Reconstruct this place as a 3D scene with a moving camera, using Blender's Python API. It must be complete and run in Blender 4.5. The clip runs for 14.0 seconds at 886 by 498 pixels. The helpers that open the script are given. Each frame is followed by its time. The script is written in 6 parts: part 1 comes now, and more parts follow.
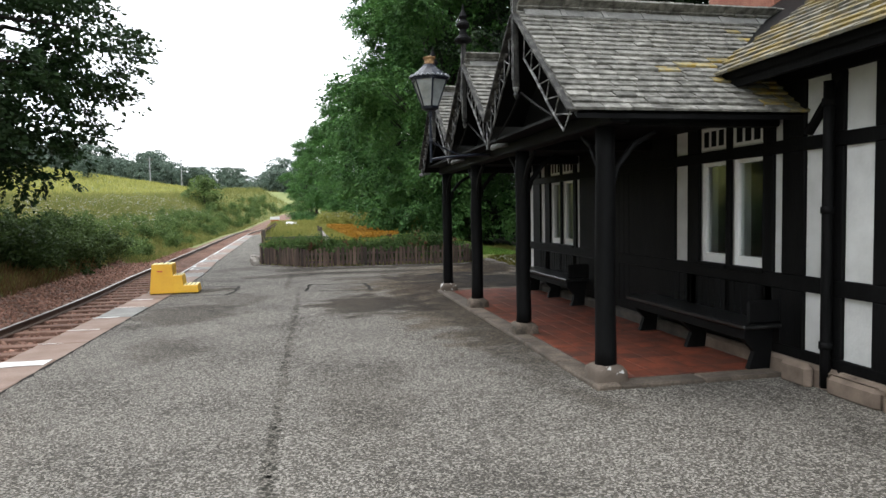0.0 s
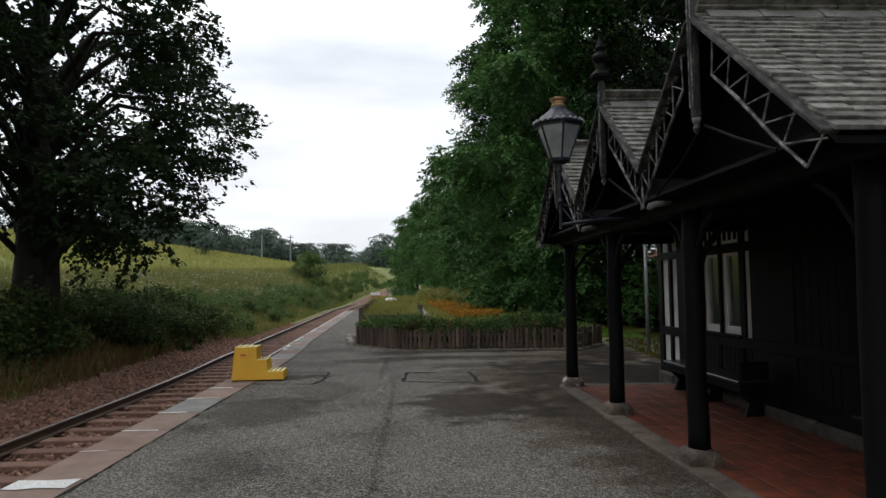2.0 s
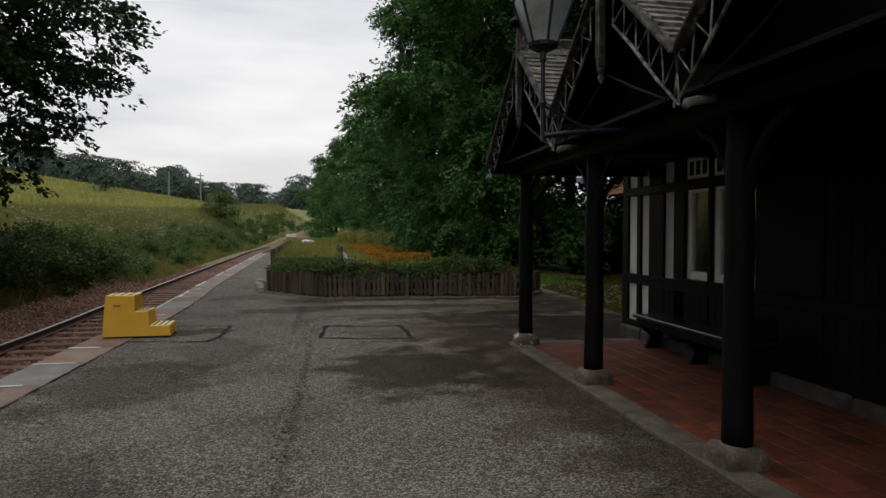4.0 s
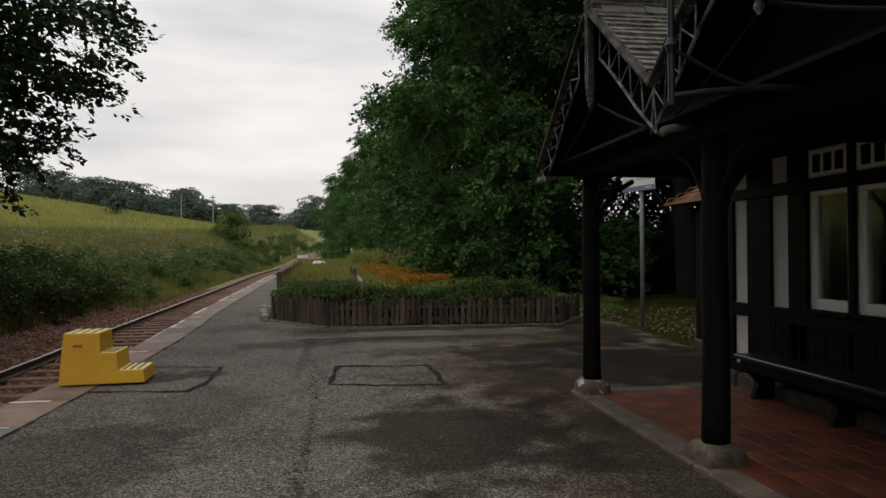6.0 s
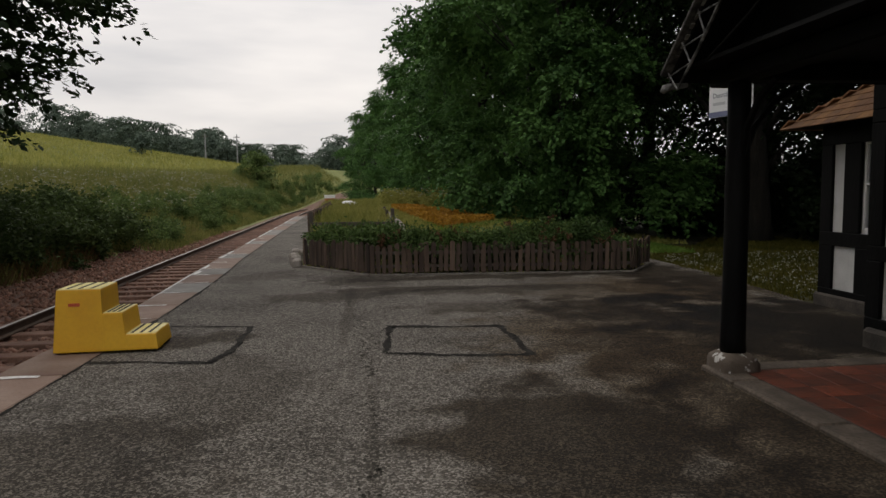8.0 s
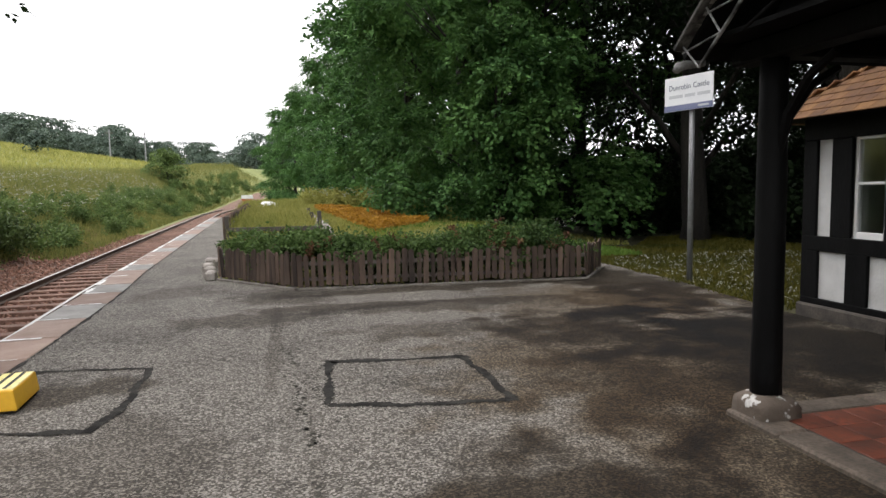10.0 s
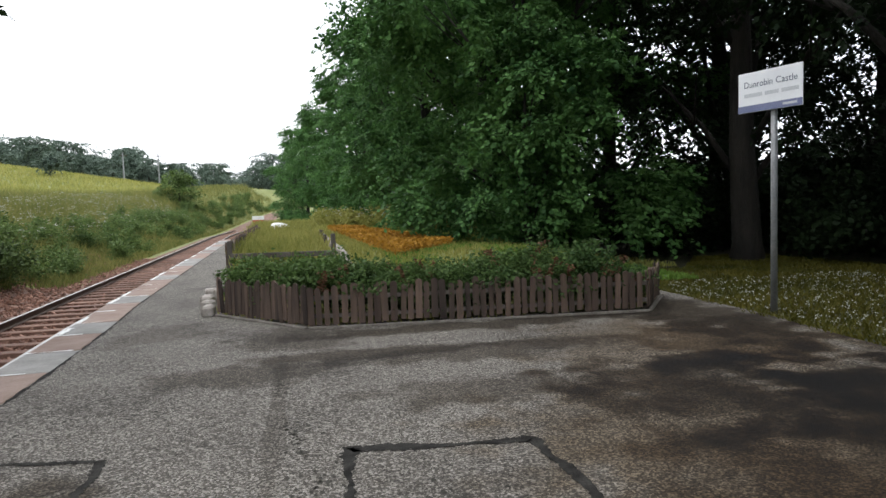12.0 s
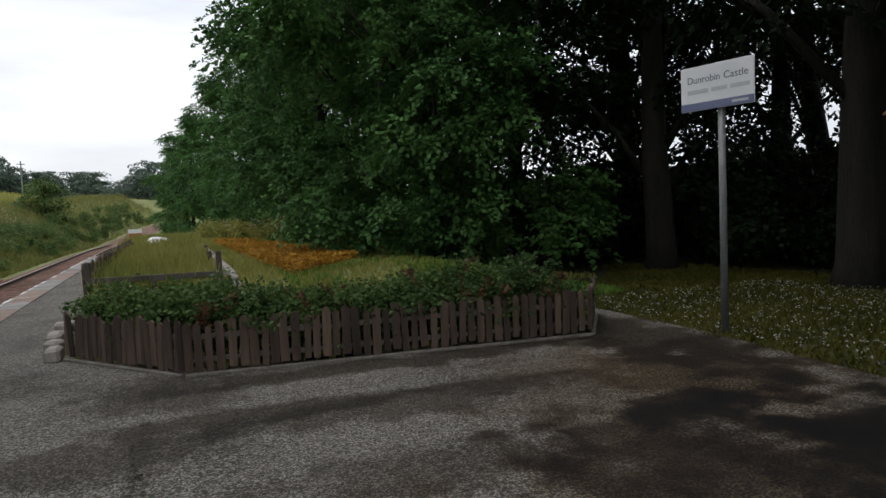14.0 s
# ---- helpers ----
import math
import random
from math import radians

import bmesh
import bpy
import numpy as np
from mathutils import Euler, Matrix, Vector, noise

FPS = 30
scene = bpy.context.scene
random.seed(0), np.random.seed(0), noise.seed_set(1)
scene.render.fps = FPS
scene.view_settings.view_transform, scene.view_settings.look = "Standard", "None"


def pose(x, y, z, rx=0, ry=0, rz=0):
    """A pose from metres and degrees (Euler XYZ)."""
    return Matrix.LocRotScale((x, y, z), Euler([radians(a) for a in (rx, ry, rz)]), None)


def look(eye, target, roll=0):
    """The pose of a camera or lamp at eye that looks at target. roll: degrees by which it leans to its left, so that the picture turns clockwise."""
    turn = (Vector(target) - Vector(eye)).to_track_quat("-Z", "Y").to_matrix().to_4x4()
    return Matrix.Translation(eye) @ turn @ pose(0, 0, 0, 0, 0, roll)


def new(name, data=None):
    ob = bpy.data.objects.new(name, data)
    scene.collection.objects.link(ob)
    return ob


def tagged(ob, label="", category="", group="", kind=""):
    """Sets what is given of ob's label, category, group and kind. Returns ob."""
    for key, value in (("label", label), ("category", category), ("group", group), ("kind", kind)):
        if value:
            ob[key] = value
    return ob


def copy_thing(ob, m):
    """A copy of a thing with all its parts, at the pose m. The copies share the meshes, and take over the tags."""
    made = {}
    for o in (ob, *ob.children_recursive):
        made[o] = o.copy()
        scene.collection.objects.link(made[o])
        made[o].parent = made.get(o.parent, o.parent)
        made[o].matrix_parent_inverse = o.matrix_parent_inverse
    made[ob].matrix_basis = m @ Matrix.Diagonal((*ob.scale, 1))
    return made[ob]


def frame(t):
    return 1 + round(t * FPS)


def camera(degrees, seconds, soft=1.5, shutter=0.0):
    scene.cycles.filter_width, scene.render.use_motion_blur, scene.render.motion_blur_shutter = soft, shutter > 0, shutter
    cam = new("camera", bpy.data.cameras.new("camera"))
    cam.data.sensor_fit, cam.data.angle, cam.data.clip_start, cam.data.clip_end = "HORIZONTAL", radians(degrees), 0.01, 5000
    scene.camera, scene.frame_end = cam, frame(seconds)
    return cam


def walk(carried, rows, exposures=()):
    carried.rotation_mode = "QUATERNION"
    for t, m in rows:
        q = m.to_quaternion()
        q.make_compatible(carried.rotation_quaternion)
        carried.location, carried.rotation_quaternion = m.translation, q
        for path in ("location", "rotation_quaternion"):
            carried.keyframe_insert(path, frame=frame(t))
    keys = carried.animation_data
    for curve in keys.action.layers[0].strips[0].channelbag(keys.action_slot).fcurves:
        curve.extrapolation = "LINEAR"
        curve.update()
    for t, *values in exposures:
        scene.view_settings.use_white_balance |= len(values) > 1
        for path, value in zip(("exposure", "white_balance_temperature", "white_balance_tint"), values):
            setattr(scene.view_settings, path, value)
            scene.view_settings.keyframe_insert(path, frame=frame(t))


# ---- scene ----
cam = camera(68.3, 14.0)
PATH = [
    (0, (0.791, 0.305, 1.584), (1.179, 2.263, 1.468), -1.1),
    (0.5, (0.824, 0.792, 1.601), (1.004, 2.784, 1.57), -0.5),
    (1, (0.806, 1.279, 1.588), (1.007, 3.268, 1.53), -1.6),
    (1.5, (0.84, 1.815, 1.576), (0.985, 3.809, 1.561), -2.2),
    (2, (0.813, 2.269, 1.631), (0.905, 4.264, 1.751), -0.8),
    (2.5, (0.704, 2.722, 1.6), (0.89, 4.713, 1.572), -1.0),
    (3, (0.72, 3.22, 1.569), (0.989, 5.201, 1.594), 0.9),
    (3.2, (0.724, 3.451, 1.564), (1.046, 5.425, 1.531), 0.5),
    (5.3, (0.858, 5.633, 1.503), (1.177, 7.606, 1.444), -0.7),
    (5.5, (0.825, 5.855, 1.521), (1.103, 7.836, 1.488), -0.3),
    (6, (0.784, 6.206, 1.525), (1.083, 8.184, 1.534), -0.5),
    (6.5, (0.732, 6.664, 1.504), (1.083, 8.631, 1.419), 0.5),
    (7, (0.693, 7.113, 1.509), (0.987, 9.091, 1.462), 0.8),
    (7.5, (0.572, 7.517, 1.515), (0.837, 9.498, 1.43), -0.8),
    (8, (0.475, 7.932, 1.478), (0.699, 9.912, 1.305), -0.7),
    (8.5, (0.476, 8.32, 1.48), (0.78, 10.287, 1.282), -0.4),
    (8.7, (0.427, 8.399, 1.542), (0.873, 10.343, 1.397), -1.6),
    (10.8, (0.371, 9.82, 1.519), (0.824, 11.756, 1.306), -0.8),
    (11, (0.382, 9.945, 1.517), (0.761, 11.897, 1.302), -1.4),
    (11.5, (0.458, 10.371, 1.533), (0.728, 12.349, 1.409), -2.0),
    (12, (0.443, 10.899, 1.547), (0.865, 12.85, 1.421), -1.8),
    (12.5, (0.522, 11.31, 1.512), (1.012, 13.248, 1.445), -2.5),
    (13, (0.54, 11.697, 1.518), (0.98, 13.645, 1.409), -1.1),
    (13.5, (0.626, 12.011, 1.569), (1.225, 13.919, 1.565), -3.3),
    (14, (0.587, 12.396, 1.593), (1.313, 14.256, 1.482), -2.4),
]
EXPOSURES = [(0.0, 1.16, 6300, 8), (0.5, 0.76, 6300, 8), (1.0, 0.36, 6300, 8), (2.0, -0.08, 6350, 9), (3.0, -0.36, 6450, 10), (5.5, -0.34, 6900, 12), (6.5, -0.42, 6950, 12), (8.7, -0.38, 7000, 13),
             (10.8, 1.62, 6350, 11), (11.5, 1.37, 6300, 10), (12.0, 0.87, 6300, 10), (12.5, 0.6, 6350, 10), (13.0, 0.24, 6350, 10), (13.5, 0.0, 6350, 10), (14.0, -0.1, 6350, 10)]
walk(cam, [(t, look(e, a, r)) for t, e, a, r in PATH], EXPOSURES)

# ---- world and sun: an overcast afternoon ----
world = bpy.data.worlds.new("overcast_sky")
scene.world = world
world.use_nodes = True
wn, wl = world.node_tree.nodes, world.node_tree.links
wn.clear()
w_out = wn.new("ShaderNodeOutputWorld")
w_bg = wn.new("ShaderNodeBackground")
w_sky = wn.new("ShaderNodeTexSky")
w_sky.sky_type = "NISHITA"
w_sky.sun_disc = False
w_sky.sun_elevation, w_sky.sun_rotation = radians(66), radians(306)
w_sky.air_density, w_sky.dust_density = 1.0, 4.0
w_dim = wn.new("ShaderNodeVectorMath")
w_dim.operation = "SCALE"
w_dim.inputs["Scale"].default_value = 0.10
w_tc = wn.new("ShaderNodeTexCoord")
w_map = wn.new("ShaderNodeMapping")
w_map.inputs["Scale"].default_value = (1.0, 1.0, 5.0)
w_noise = wn.new("ShaderNodeTexNoise")
w_noise.inputs["Scale"].default_value = 2.2
w_noise.inputs["Detail"].default_value = 5.0
w_noise.inputs["Roughness"].default_value = 0.5
w_ramp = wn.new("ShaderNodeValToRGB")
w_ramp.color_ramp.elements[0].position, w_ramp.color_ramp.elements[0].color = 0.33, (0.78, 0.81, 0.86, 1)
w_ramp.color_ramp.elements[1].position, w_ramp.color_ramp.elements[1].color = 0.68, (1.22, 1.22, 1.22, 1)
w_mix = wn.new("ShaderNodeMix")
w_mix.data_type = "RGBA"
w_mix.inputs["Factor"].default_value = 0.9
wl.new(w_tc.outputs["Generated"], w_map.inputs["Vector"])
wl.new(w_map.outputs["Vector"], w_noise.inputs["Vector"])
wl.new(w_noise.outputs["Fac"], w_ramp.inputs["Fac"])
wl.new(w_sky.outputs["Color"], w_dim.inputs[0])
wl.new(w_dim.outputs["Vector"], w_mix.inputs["A"])
wl.new(w_ramp.outputs["Color"], w_mix.inputs["B"])
# an overcast dome is brighter overhead than at the horizon
w_sep = wn.new("ShaderNodeSeparateXYZ")
w_rise = wn.new("ShaderNodeMapRange")
w_rise.inputs["To Min"].default_value, w_rise.inputs["To Max"].default_value = 1.0, 1.6
w_dome = wn.new("ShaderNodeVectorMath")
w_dome.operation = "SCALE"
wl.new(w_tc.outputs["Generated"], w_sep.inputs["Vector"])
wl.new(w_sep.outputs["Z"], w_rise.inputs["Value"])
wl.new(w_mix.outputs["Result"], w_dome.inputs[0])
wl.new(w_rise.outputs["Result"], w_dome.inputs["Scale"])
wl.new(w_dome.outputs["Vector"], w_bg.inputs["Color"])
wl.new(w_bg.outputs["Background"], w_out.inputs["Surface"])
w_bg.inputs["Strength"].default_value = 1.0

sun_data = bpy.data.lights.new("sun", "SUN")
sun_data.energy, sun_data.angle, sun_data.color = 0.5, radians(30), (1.0, 0.97, 0.92)
sun = new("sun", sun_data)
sun.matrix_world = look((-20, 14.5, 55), (0, 0, 0))


# ---- materials ----
def material(name, c1, c2, rough=0.8, scale=3.0, fine=60.0, bump=0.3, fine_mix=0.35, c3=None, spread=0.5, metal=0.0,
             per_object=0.0, per_island=0.0, stretch=(1, 1, 1), bump_dist=0.01, spec=0.5, lo=0.35, hi=0.65, transmit=0.0):
    """Two colours mixed by a coarse noise, a fine grain of c3 over them, relief from both."""
    m = bpy.data.materials.new(name)
    m.use_nodes = True
    nt = m.node_tree
    b = nt.nodes["Principled BSDF"]
    link = nt.links.new
    tc = nt.nodes.new("ShaderNodeTexCoord")
    mp = nt.nodes.new("ShaderNodeMapping")
    mp.inputs["Scale"].default_value = stretch
    link(tc.outputs["Object"], mp.inputs["Vector"])
    vec = mp.outputs["Vector"]
    info = None
    if per_object:
        info = nt.nodes.new("ShaderNodeObjectInfo")
        add = nt.nodes.new("ShaderNodeVectorMath")
        add.operation = "MULTIPLY_ADD"
        add.inputs[0].default_value = (1, 1, 1)
        comb = nt.nodes.new("ShaderNodeVectorMath")
        comb.operation = "SCALE"
        comb.inputs[0].default_value = (37.0, 71.0, 13.0)
        link(info.outputs["Random"], comb.inputs["Scale"])
        add.operation = "ADD"
        link(vec, add.inputs[0])
        link(comb.outputs["Vector"], add.inputs[1])
        vec = add.outputs["Vector"]
    n1 = nt.nodes.new("ShaderNodeTexNoise")
    n1.inputs["Scale"].default_value, n1.inputs["Detail"].default_value = scale, 6
    n2 = nt.nodes.new("ShaderNodeTexNoise")
    n2.inputs["Scale"].default_value, n2.inputs["Detail"].default_value = fine, 3
    link(vec, n1.inputs["Vector"])
    link(vec, n2.inputs["Vector"])
    r1 = nt.nodes.new("ShaderNodeMapRange")
    r1.inputs["From Min"].default_value, r1.inputs["From Max"].default_value = lo, hi
    link(n1.outputs["Fac"], r1.inputs["Value"])
    mix1 = nt.nodes.new("ShaderNodeMix")
    mix1.data_type = "RGBA"
    mix1.inputs["A"].default_value, mix1.inputs["B"].default_value = (*c1, 1), (*c2, 1)
    link(r1.outputs["Result"], mix1.inputs["Factor"])
    r2 = nt.nodes.new("ShaderNodeMapRange")
    r2.inputs["From Min"].default_value, r2.inputs["From Max"].default_value = 0.42, 0.66
    r2.inputs["To Max"].default_value = fine_mix
    link(n2.outputs["Fac"], r2.inputs["Value"])
    mix2 = nt.nodes.new("ShaderNodeMix")
    mix2.data_type = "RGBA"
    mix2.inputs["B"].default_value = (*(c3 or [0.5 * q for q in c1]), 1)
    link(r2.outputs["Result"], mix2.inputs["Factor"])
    link(mix1.outputs["Result"], mix2.inputs["A"])
    col = mix2.outputs["Result"]
    if per_object or per_island:
        hsv = nt.nodes.new("ShaderNodeHueSaturation")
        rng = nt.nodes.new("ShaderNodeMapRange")
        amount = per_object or per_island
        rng.inputs["To Min"].default_value, rng.inputs["To Max"].default_value = 1 - amount, 1 + amount
        if per_island:
            geo = nt.nodes.new("ShaderNodeNewGeometry")
            link(geo.outputs["Random Per Island"], rng.inputs["Value"])
        else:
            link(info.outputs["Random"], rng.inputs["Value"])
        link(rng.outputs["Result"], hsv.inputs["Value"])
        link(col, hsv.inputs["Color"])
        col = hsv.outputs["Color"]
    link(col, b.inputs["Base Color"])
    b.inputs["Roughness"].default_value = rough
    b.inputs["Metallic"].default_value = metal
    b.inputs["Specular IOR Level"].default_value = spec
    if bump:
        bp = nt.nodes.new("ShaderNodeBump")
        bp.inputs["Strength"].default_value, bp.inputs["Distance"].default_value = bump, bump_dist
        sm = nt.nodes.new("ShaderNodeMath")
        link(n1.outputs["Fac"], sm.inputs[0])
        link(n2.outputs["Fac"], sm.inputs[1])
        link(sm.outputs["Value"], bp.inputs["Height"])
        link(bp.outputs["Normal"], b.inputs["Normal"])
    return m


def leaf_material(name, dark, light, glow=0.25):
    """Leaves: a colour that varies leaf by leaf and over the crown, with light passing through."""
    m = bpy.data.materials.new(name)
    m.use_nodes = True
    nt = m.node_tree
    b, out = nt.nodes["Principled BSDF"], nt.nodes["Material Output"]
    link = nt.links.new
    geo = nt.nodes.new("ShaderNodeNewGeometry")
    tc = nt.nodes.new("ShaderNodeTexCoord")
    n1 = nt.nodes.new("ShaderNodeTexNoise")
    n1.inputs["Scale"].default_value = 0.55
    link(tc.outputs["Object"], n1.inputs["Vector"])
    ad = nt.nodes.new("ShaderNodeMath")
    ad.operation = "MULTIPLY_ADD"
    ad.inputs[1].default_value = 0.55
    link(geo.outputs["Random Per Island"], ad.inputs[0])
    sub = nt.nodes.new("ShaderNodeMapRange")
    sub.inputs["From Min"].default_value, sub.inputs["From Max"].default_value = 0.35, 0.65
    sub.inputs["To Max"].default_value = 0.45
    link(n1.outputs["Fac"], sub.inputs["Value"])
    link(sub.outputs["Result"], ad.inputs[2])
    mix = nt.nodes.new("ShaderNodeMix")
    mix.data_type = "RGBA"
    mix.inputs["A"].default_value, mix.inputs["B"].default_value = (*dark, 1), (*light, 1)
    link(ad.outputs["Value"], mix.inputs["Factor"])
    link(mix.outputs["Result"], b.inputs["Base Color"])
    b.inputs["Roughness"].default_value = 0.6
    b.inputs["Specular IOR Level"].default_value = 0.14
    tr = nt.nodes.new("ShaderNodeBsdfTranslucent")
    link(mix.outputs["Result"], tr.inputs["Color"])
    ms = nt.nodes.new("ShaderNodeMixShader")
    ms.inputs["Fac"].default_value = glow
    link(b.outputs["BSDF"], ms.inputs[1])
    link(tr.outputs["BSDF"], ms.inputs[2])
    link(ms.outputs["Shader"], out.inputs["Surface"])
    return m


def asphalt_material():
    """Worn tarmac with pale chippings, damp stains of their own shape and mossy brown film near the building, with
    shade there painted in.
    """
    m = material("tarmac", (0.064, 0.056, 0.045), (0.094, 0.084, 0.070), rough=0.9, scale=0.7, fine=62, bump=0.8,
                 fine_mix=0.75, c3=(0.016, 0.015, 0.014), bump_dist=0.014, spec=0.25)
    nt = m.node_tree
    link = nt.links.new
    b = nt.nodes["Principled BSDF"]
    col = b.inputs["Base Color"].links[0].from_socket
    tc = nt.nodes.new("ShaderNodeTexCoord")
    vor = nt.nodes.new("ShaderNodeTexVoronoi")
    vor.inputs["Scale"].default_value = 82
    link(tc.outputs["Object"], vor.inputs["Vector"])
    sep = nt.nodes.new("ShaderNodeSeparateColor")
    link(vor.outputs["Color"], sep.inputs["Color"])
    chip = nt.nodes.new("ShaderNodeMapRange")
    chip.inputs["From Min"].default_value, chip.inputs["From Max"].default_value = 0.45, 1.0
    chip.inputs["To Max"].default_value = 1.0
    link(sep.outputs["Red"], chip.inputs["Value"])
    mx = nt.nodes.new("ShaderNodeMix")
    mx.data_type = "RGBA"
    mx.inputs["B"].default_value = (0.29, 0.27, 0.24, 1)
    link(chip.outputs["Result"], mx.inputs["Factor"])
    link(col, mx.inputs["A"])
    col = mx.outputs["Result"]
    nz = nt.nodes.new("ShaderNodeTexNoise")
    nz.inputs["Scale"].default_value, nz.inputs["Detail"].default_value = 2.1, 9
    link(tc.outputs["Object"], nz.inputs["Vector"])
    sx = nt.nodes.new("ShaderNodeSeparateXYZ")
    link(tc.outputs["Object"], sx.inputs["Vector"])

    def darken(cx, cy, rx, ry, colour, strength, soft=0.38):
        nonlocal col
        vm = nt.nodes.new("ShaderNodeVectorMath")
        vm.operation = "SUBTRACT"
        vm.inputs[1].default_value = (cx, cy, 0)
        link(tc.outputs["Object"], vm.inputs[0])
        vd = nt.nodes.new("ShaderNodeVectorMath")
        vd.operation = "MULTIPLY"
        vd.inputs[1].default_value = (1 / rx, 1 / ry, 0)
        link(vm.outputs["Vector"], vd.inputs[0])
        ln = nt.nodes.new("ShaderNodeVectorMath")
        ln.operation = "LENGTH"
        link(vd.outputs["Vector"], ln.inputs[0])
        wob = nt.nodes.new("ShaderNodeMath")
        wob.operation = "MULTIPLY_ADD"
        wob.inputs[1].default_value = 1.9
        link(nz.outputs["Fac"], wob.inputs[0])
        link(ln.outputs["Value"], wob.inputs[2])
        mr = nt.nodes.new("ShaderNodeMapRange")
        mr.inputs["From Min"].default_value, mr.inputs["From Max"].default_value = 1.95, 1.95 - soft
        mr.inputs["To Max"].default_value = strength
        link(wob.outputs["Value"], mr.inputs["Value"])
        mm = nt.nodes.new("ShaderNodeMix")
        mm.data_type = "RGBA"
        mm.blend_type = "MULTIPLY"
        mm.inputs["B"].default_value = (*colour, 1)
        link(mr.outputs["Result"], mm.inputs["Factor"])
        link(col, mm.inputs["A"])
        col = mm.outputs["Result"]
    pit = nt.nodes.new("ShaderNodeTexNoise")
    pit.inputs["Scale"].default_value, pit.inputs["Detail"].default_value, pit.inputs["Roughness"].default_value = 13, 8, 0.75
    link(tc.outputs["Object"], pit.inputs["Vector"])
    area = nt.nodes.new("ShaderNodeTexNoise")
    area.inputs["Scale"].default_value, area.inputs["Detail"].default_value = 0.8, 3
    link(tc.outputs["Object"], area.inputs["Vector"])
    both = nt.nodes.new("ShaderNodeMath")
    both.operation = "MULTIPLY_ADD"
    both.inputs[1].default_value = 0.55
    link(area.outputs["Fac"], both.inputs[0])
    link(pit.outputs["Fac"], both.inputs[2])
    pr = nt.nodes.new("ShaderNodeMapRange")
    pr.inputs["From Min"].default_value, pr.inputs["From Max"].default_value = 0.78, 0.92
    pr.inputs["To Max"].default_value = 0.8
    link(both.outputs["Value"], pr.inputs["Value"])
    pm = nt.nodes.new("ShaderNodeMix")
    pm.data_type, pm.blend_type = "RGBA", "MULTIPLY"
    pm.inputs["B"].default_value = (0.42, 0.41, 0.40, 1)
    link(pr.outputs["Result"], pm.inputs["Factor"])
    link(col, pm.inputs["A"])
    col = pm.outputs["Result"]
    DAMP_AND_SHADE, MOSS_AND_SHADE = (0.29, 0.25, 0.195), (0.50, 0.40, 0.265)
    for row in STAINS_AND_SHADE:
        darken(*row[:4], DAMP_AND_SHADE if row[4] else MOSS_AND_SHADE, row[5])
    link(col, b.inputs["Base Color"])
    return m


# Damp and moss; rows by veranda, wing and lawn also paint in shade.
STAINS_AND_SHADE = [(5.5, 14.6, 1.5, 2.0, 1, 0.95), (3.0, 9.0, 0.45, 4.5, 1, 0.55), (4.6, 13.0, 2.4, 4.5, 0, 0.55), (2.6, 12.2, 1.6, 2.0, 0, 0.4), (1.75, 11.6, 1.1, 1.5, 1, 0.98), (3.6, 15.6, 1.3, 1.4, 1, 0.78), (5.6, 18.6, 1.0, 2.6, 1, 1.00),
          (4.9, 14.3, 1.8, 1.9, 1, 1.00), (2.4, 17.6, 1.9, 0.45, 1, 0.78), (-0.2, 17.4, 1.2, 0.5, 1, 0.72),
          (0.3, 19.0, 0.9, 0.9, 1, 0.72), (3.4, 14.4, 2.2, 2.4, 0, 0.78), (4.4, 17.0, 2.0, 2.4, 0, 0.65),
          (-1.3, 11.4, 1.0, 1.3, 1, 0.6), (-1.0, 8.6, 0.5, 1.0, 1, 0.4), (1.2, 6.0, 0.5, 1.6, 1, 0.3), (3.0, 11.4, 1.2, 4.5, 0, 0.7), (2.0, 16.2, 1.2, 0.5, 1, 0.65), (-0.6, 13.0, 0.7, 1.2, 1, 0.45), (-1.35, 14.75, 0.6, 0.45, 1, 0.9), (1.0, 17.9, 1.6, 0.35, 1, 0.91), (4.2, 16.4, 0.7, 0.5, 1, 1.00), (-1.4, 20.0, 0.8, 1.0, 1, 0.45), (0.2, 16.5, 0.09, 2.4, 1, 0.4), (0.47, 7.0, 0.05, 9.0, 1, 0.3), (5.2, 17.2, 1.6, 1.4, 0, 0.9), (2.6, 19.1, 3.2, 0.35, 1, 0.95)]
TARMAC = asphalt_material()
TAR = material("tar_seam", (0.013, 0.012, 0.011), (0.04, 0.038, 0.034), rough=0.95, scale=8, fine=80, bump=0.5, spec=0.1)
MOSSY = material("mossy_crumbs", (0.03, 0.029, 0.024), (0.07, 0.066, 0.056), rough=0.95, scale=9, fine=80, bump=0.4, spec=0.1)
COPING = material("coping_stone", (0.17, 0.105, 0.078), (0.24, 0.175, 0.14), rough=0.8, scale=2.5, fine=45, bump=0.3, per_object=0.16,
                  c3=(0.13, 0.09, 0.07))
COPING_GREY = material("coping_concrete", (0.165, 0.16, 0.148), (0.25, 0.24, 0.225), rough=0.85, scale=2.5, fine=45, bump=0.3, per_object=0.1)
WHITE_LINE = material("worn_white_paint", (0.62, 0.62, 0.60), (0.72, 0.72, 0.70), rough=0.7, scale=6, fine=50, c3=(0.3, 0.28, 0.26), fine_mix=0.5)
BALLAST = material("ballast", (0.15, 0.08, 0.055), (0.21, 0.12, 0.085), rough=0.95, scale=1.2, fine=26, bump=1.0, fine_mix=0.7,
                   c3=(0.045, 0.03, 0.024), bump_dist=0.06)
STONES = material("ballast_stone", (0.16, 0.075, 0.05), (0.25, 0.14, 0.10), rough=0.95, scale=7, fine=60, per_island=0.45)
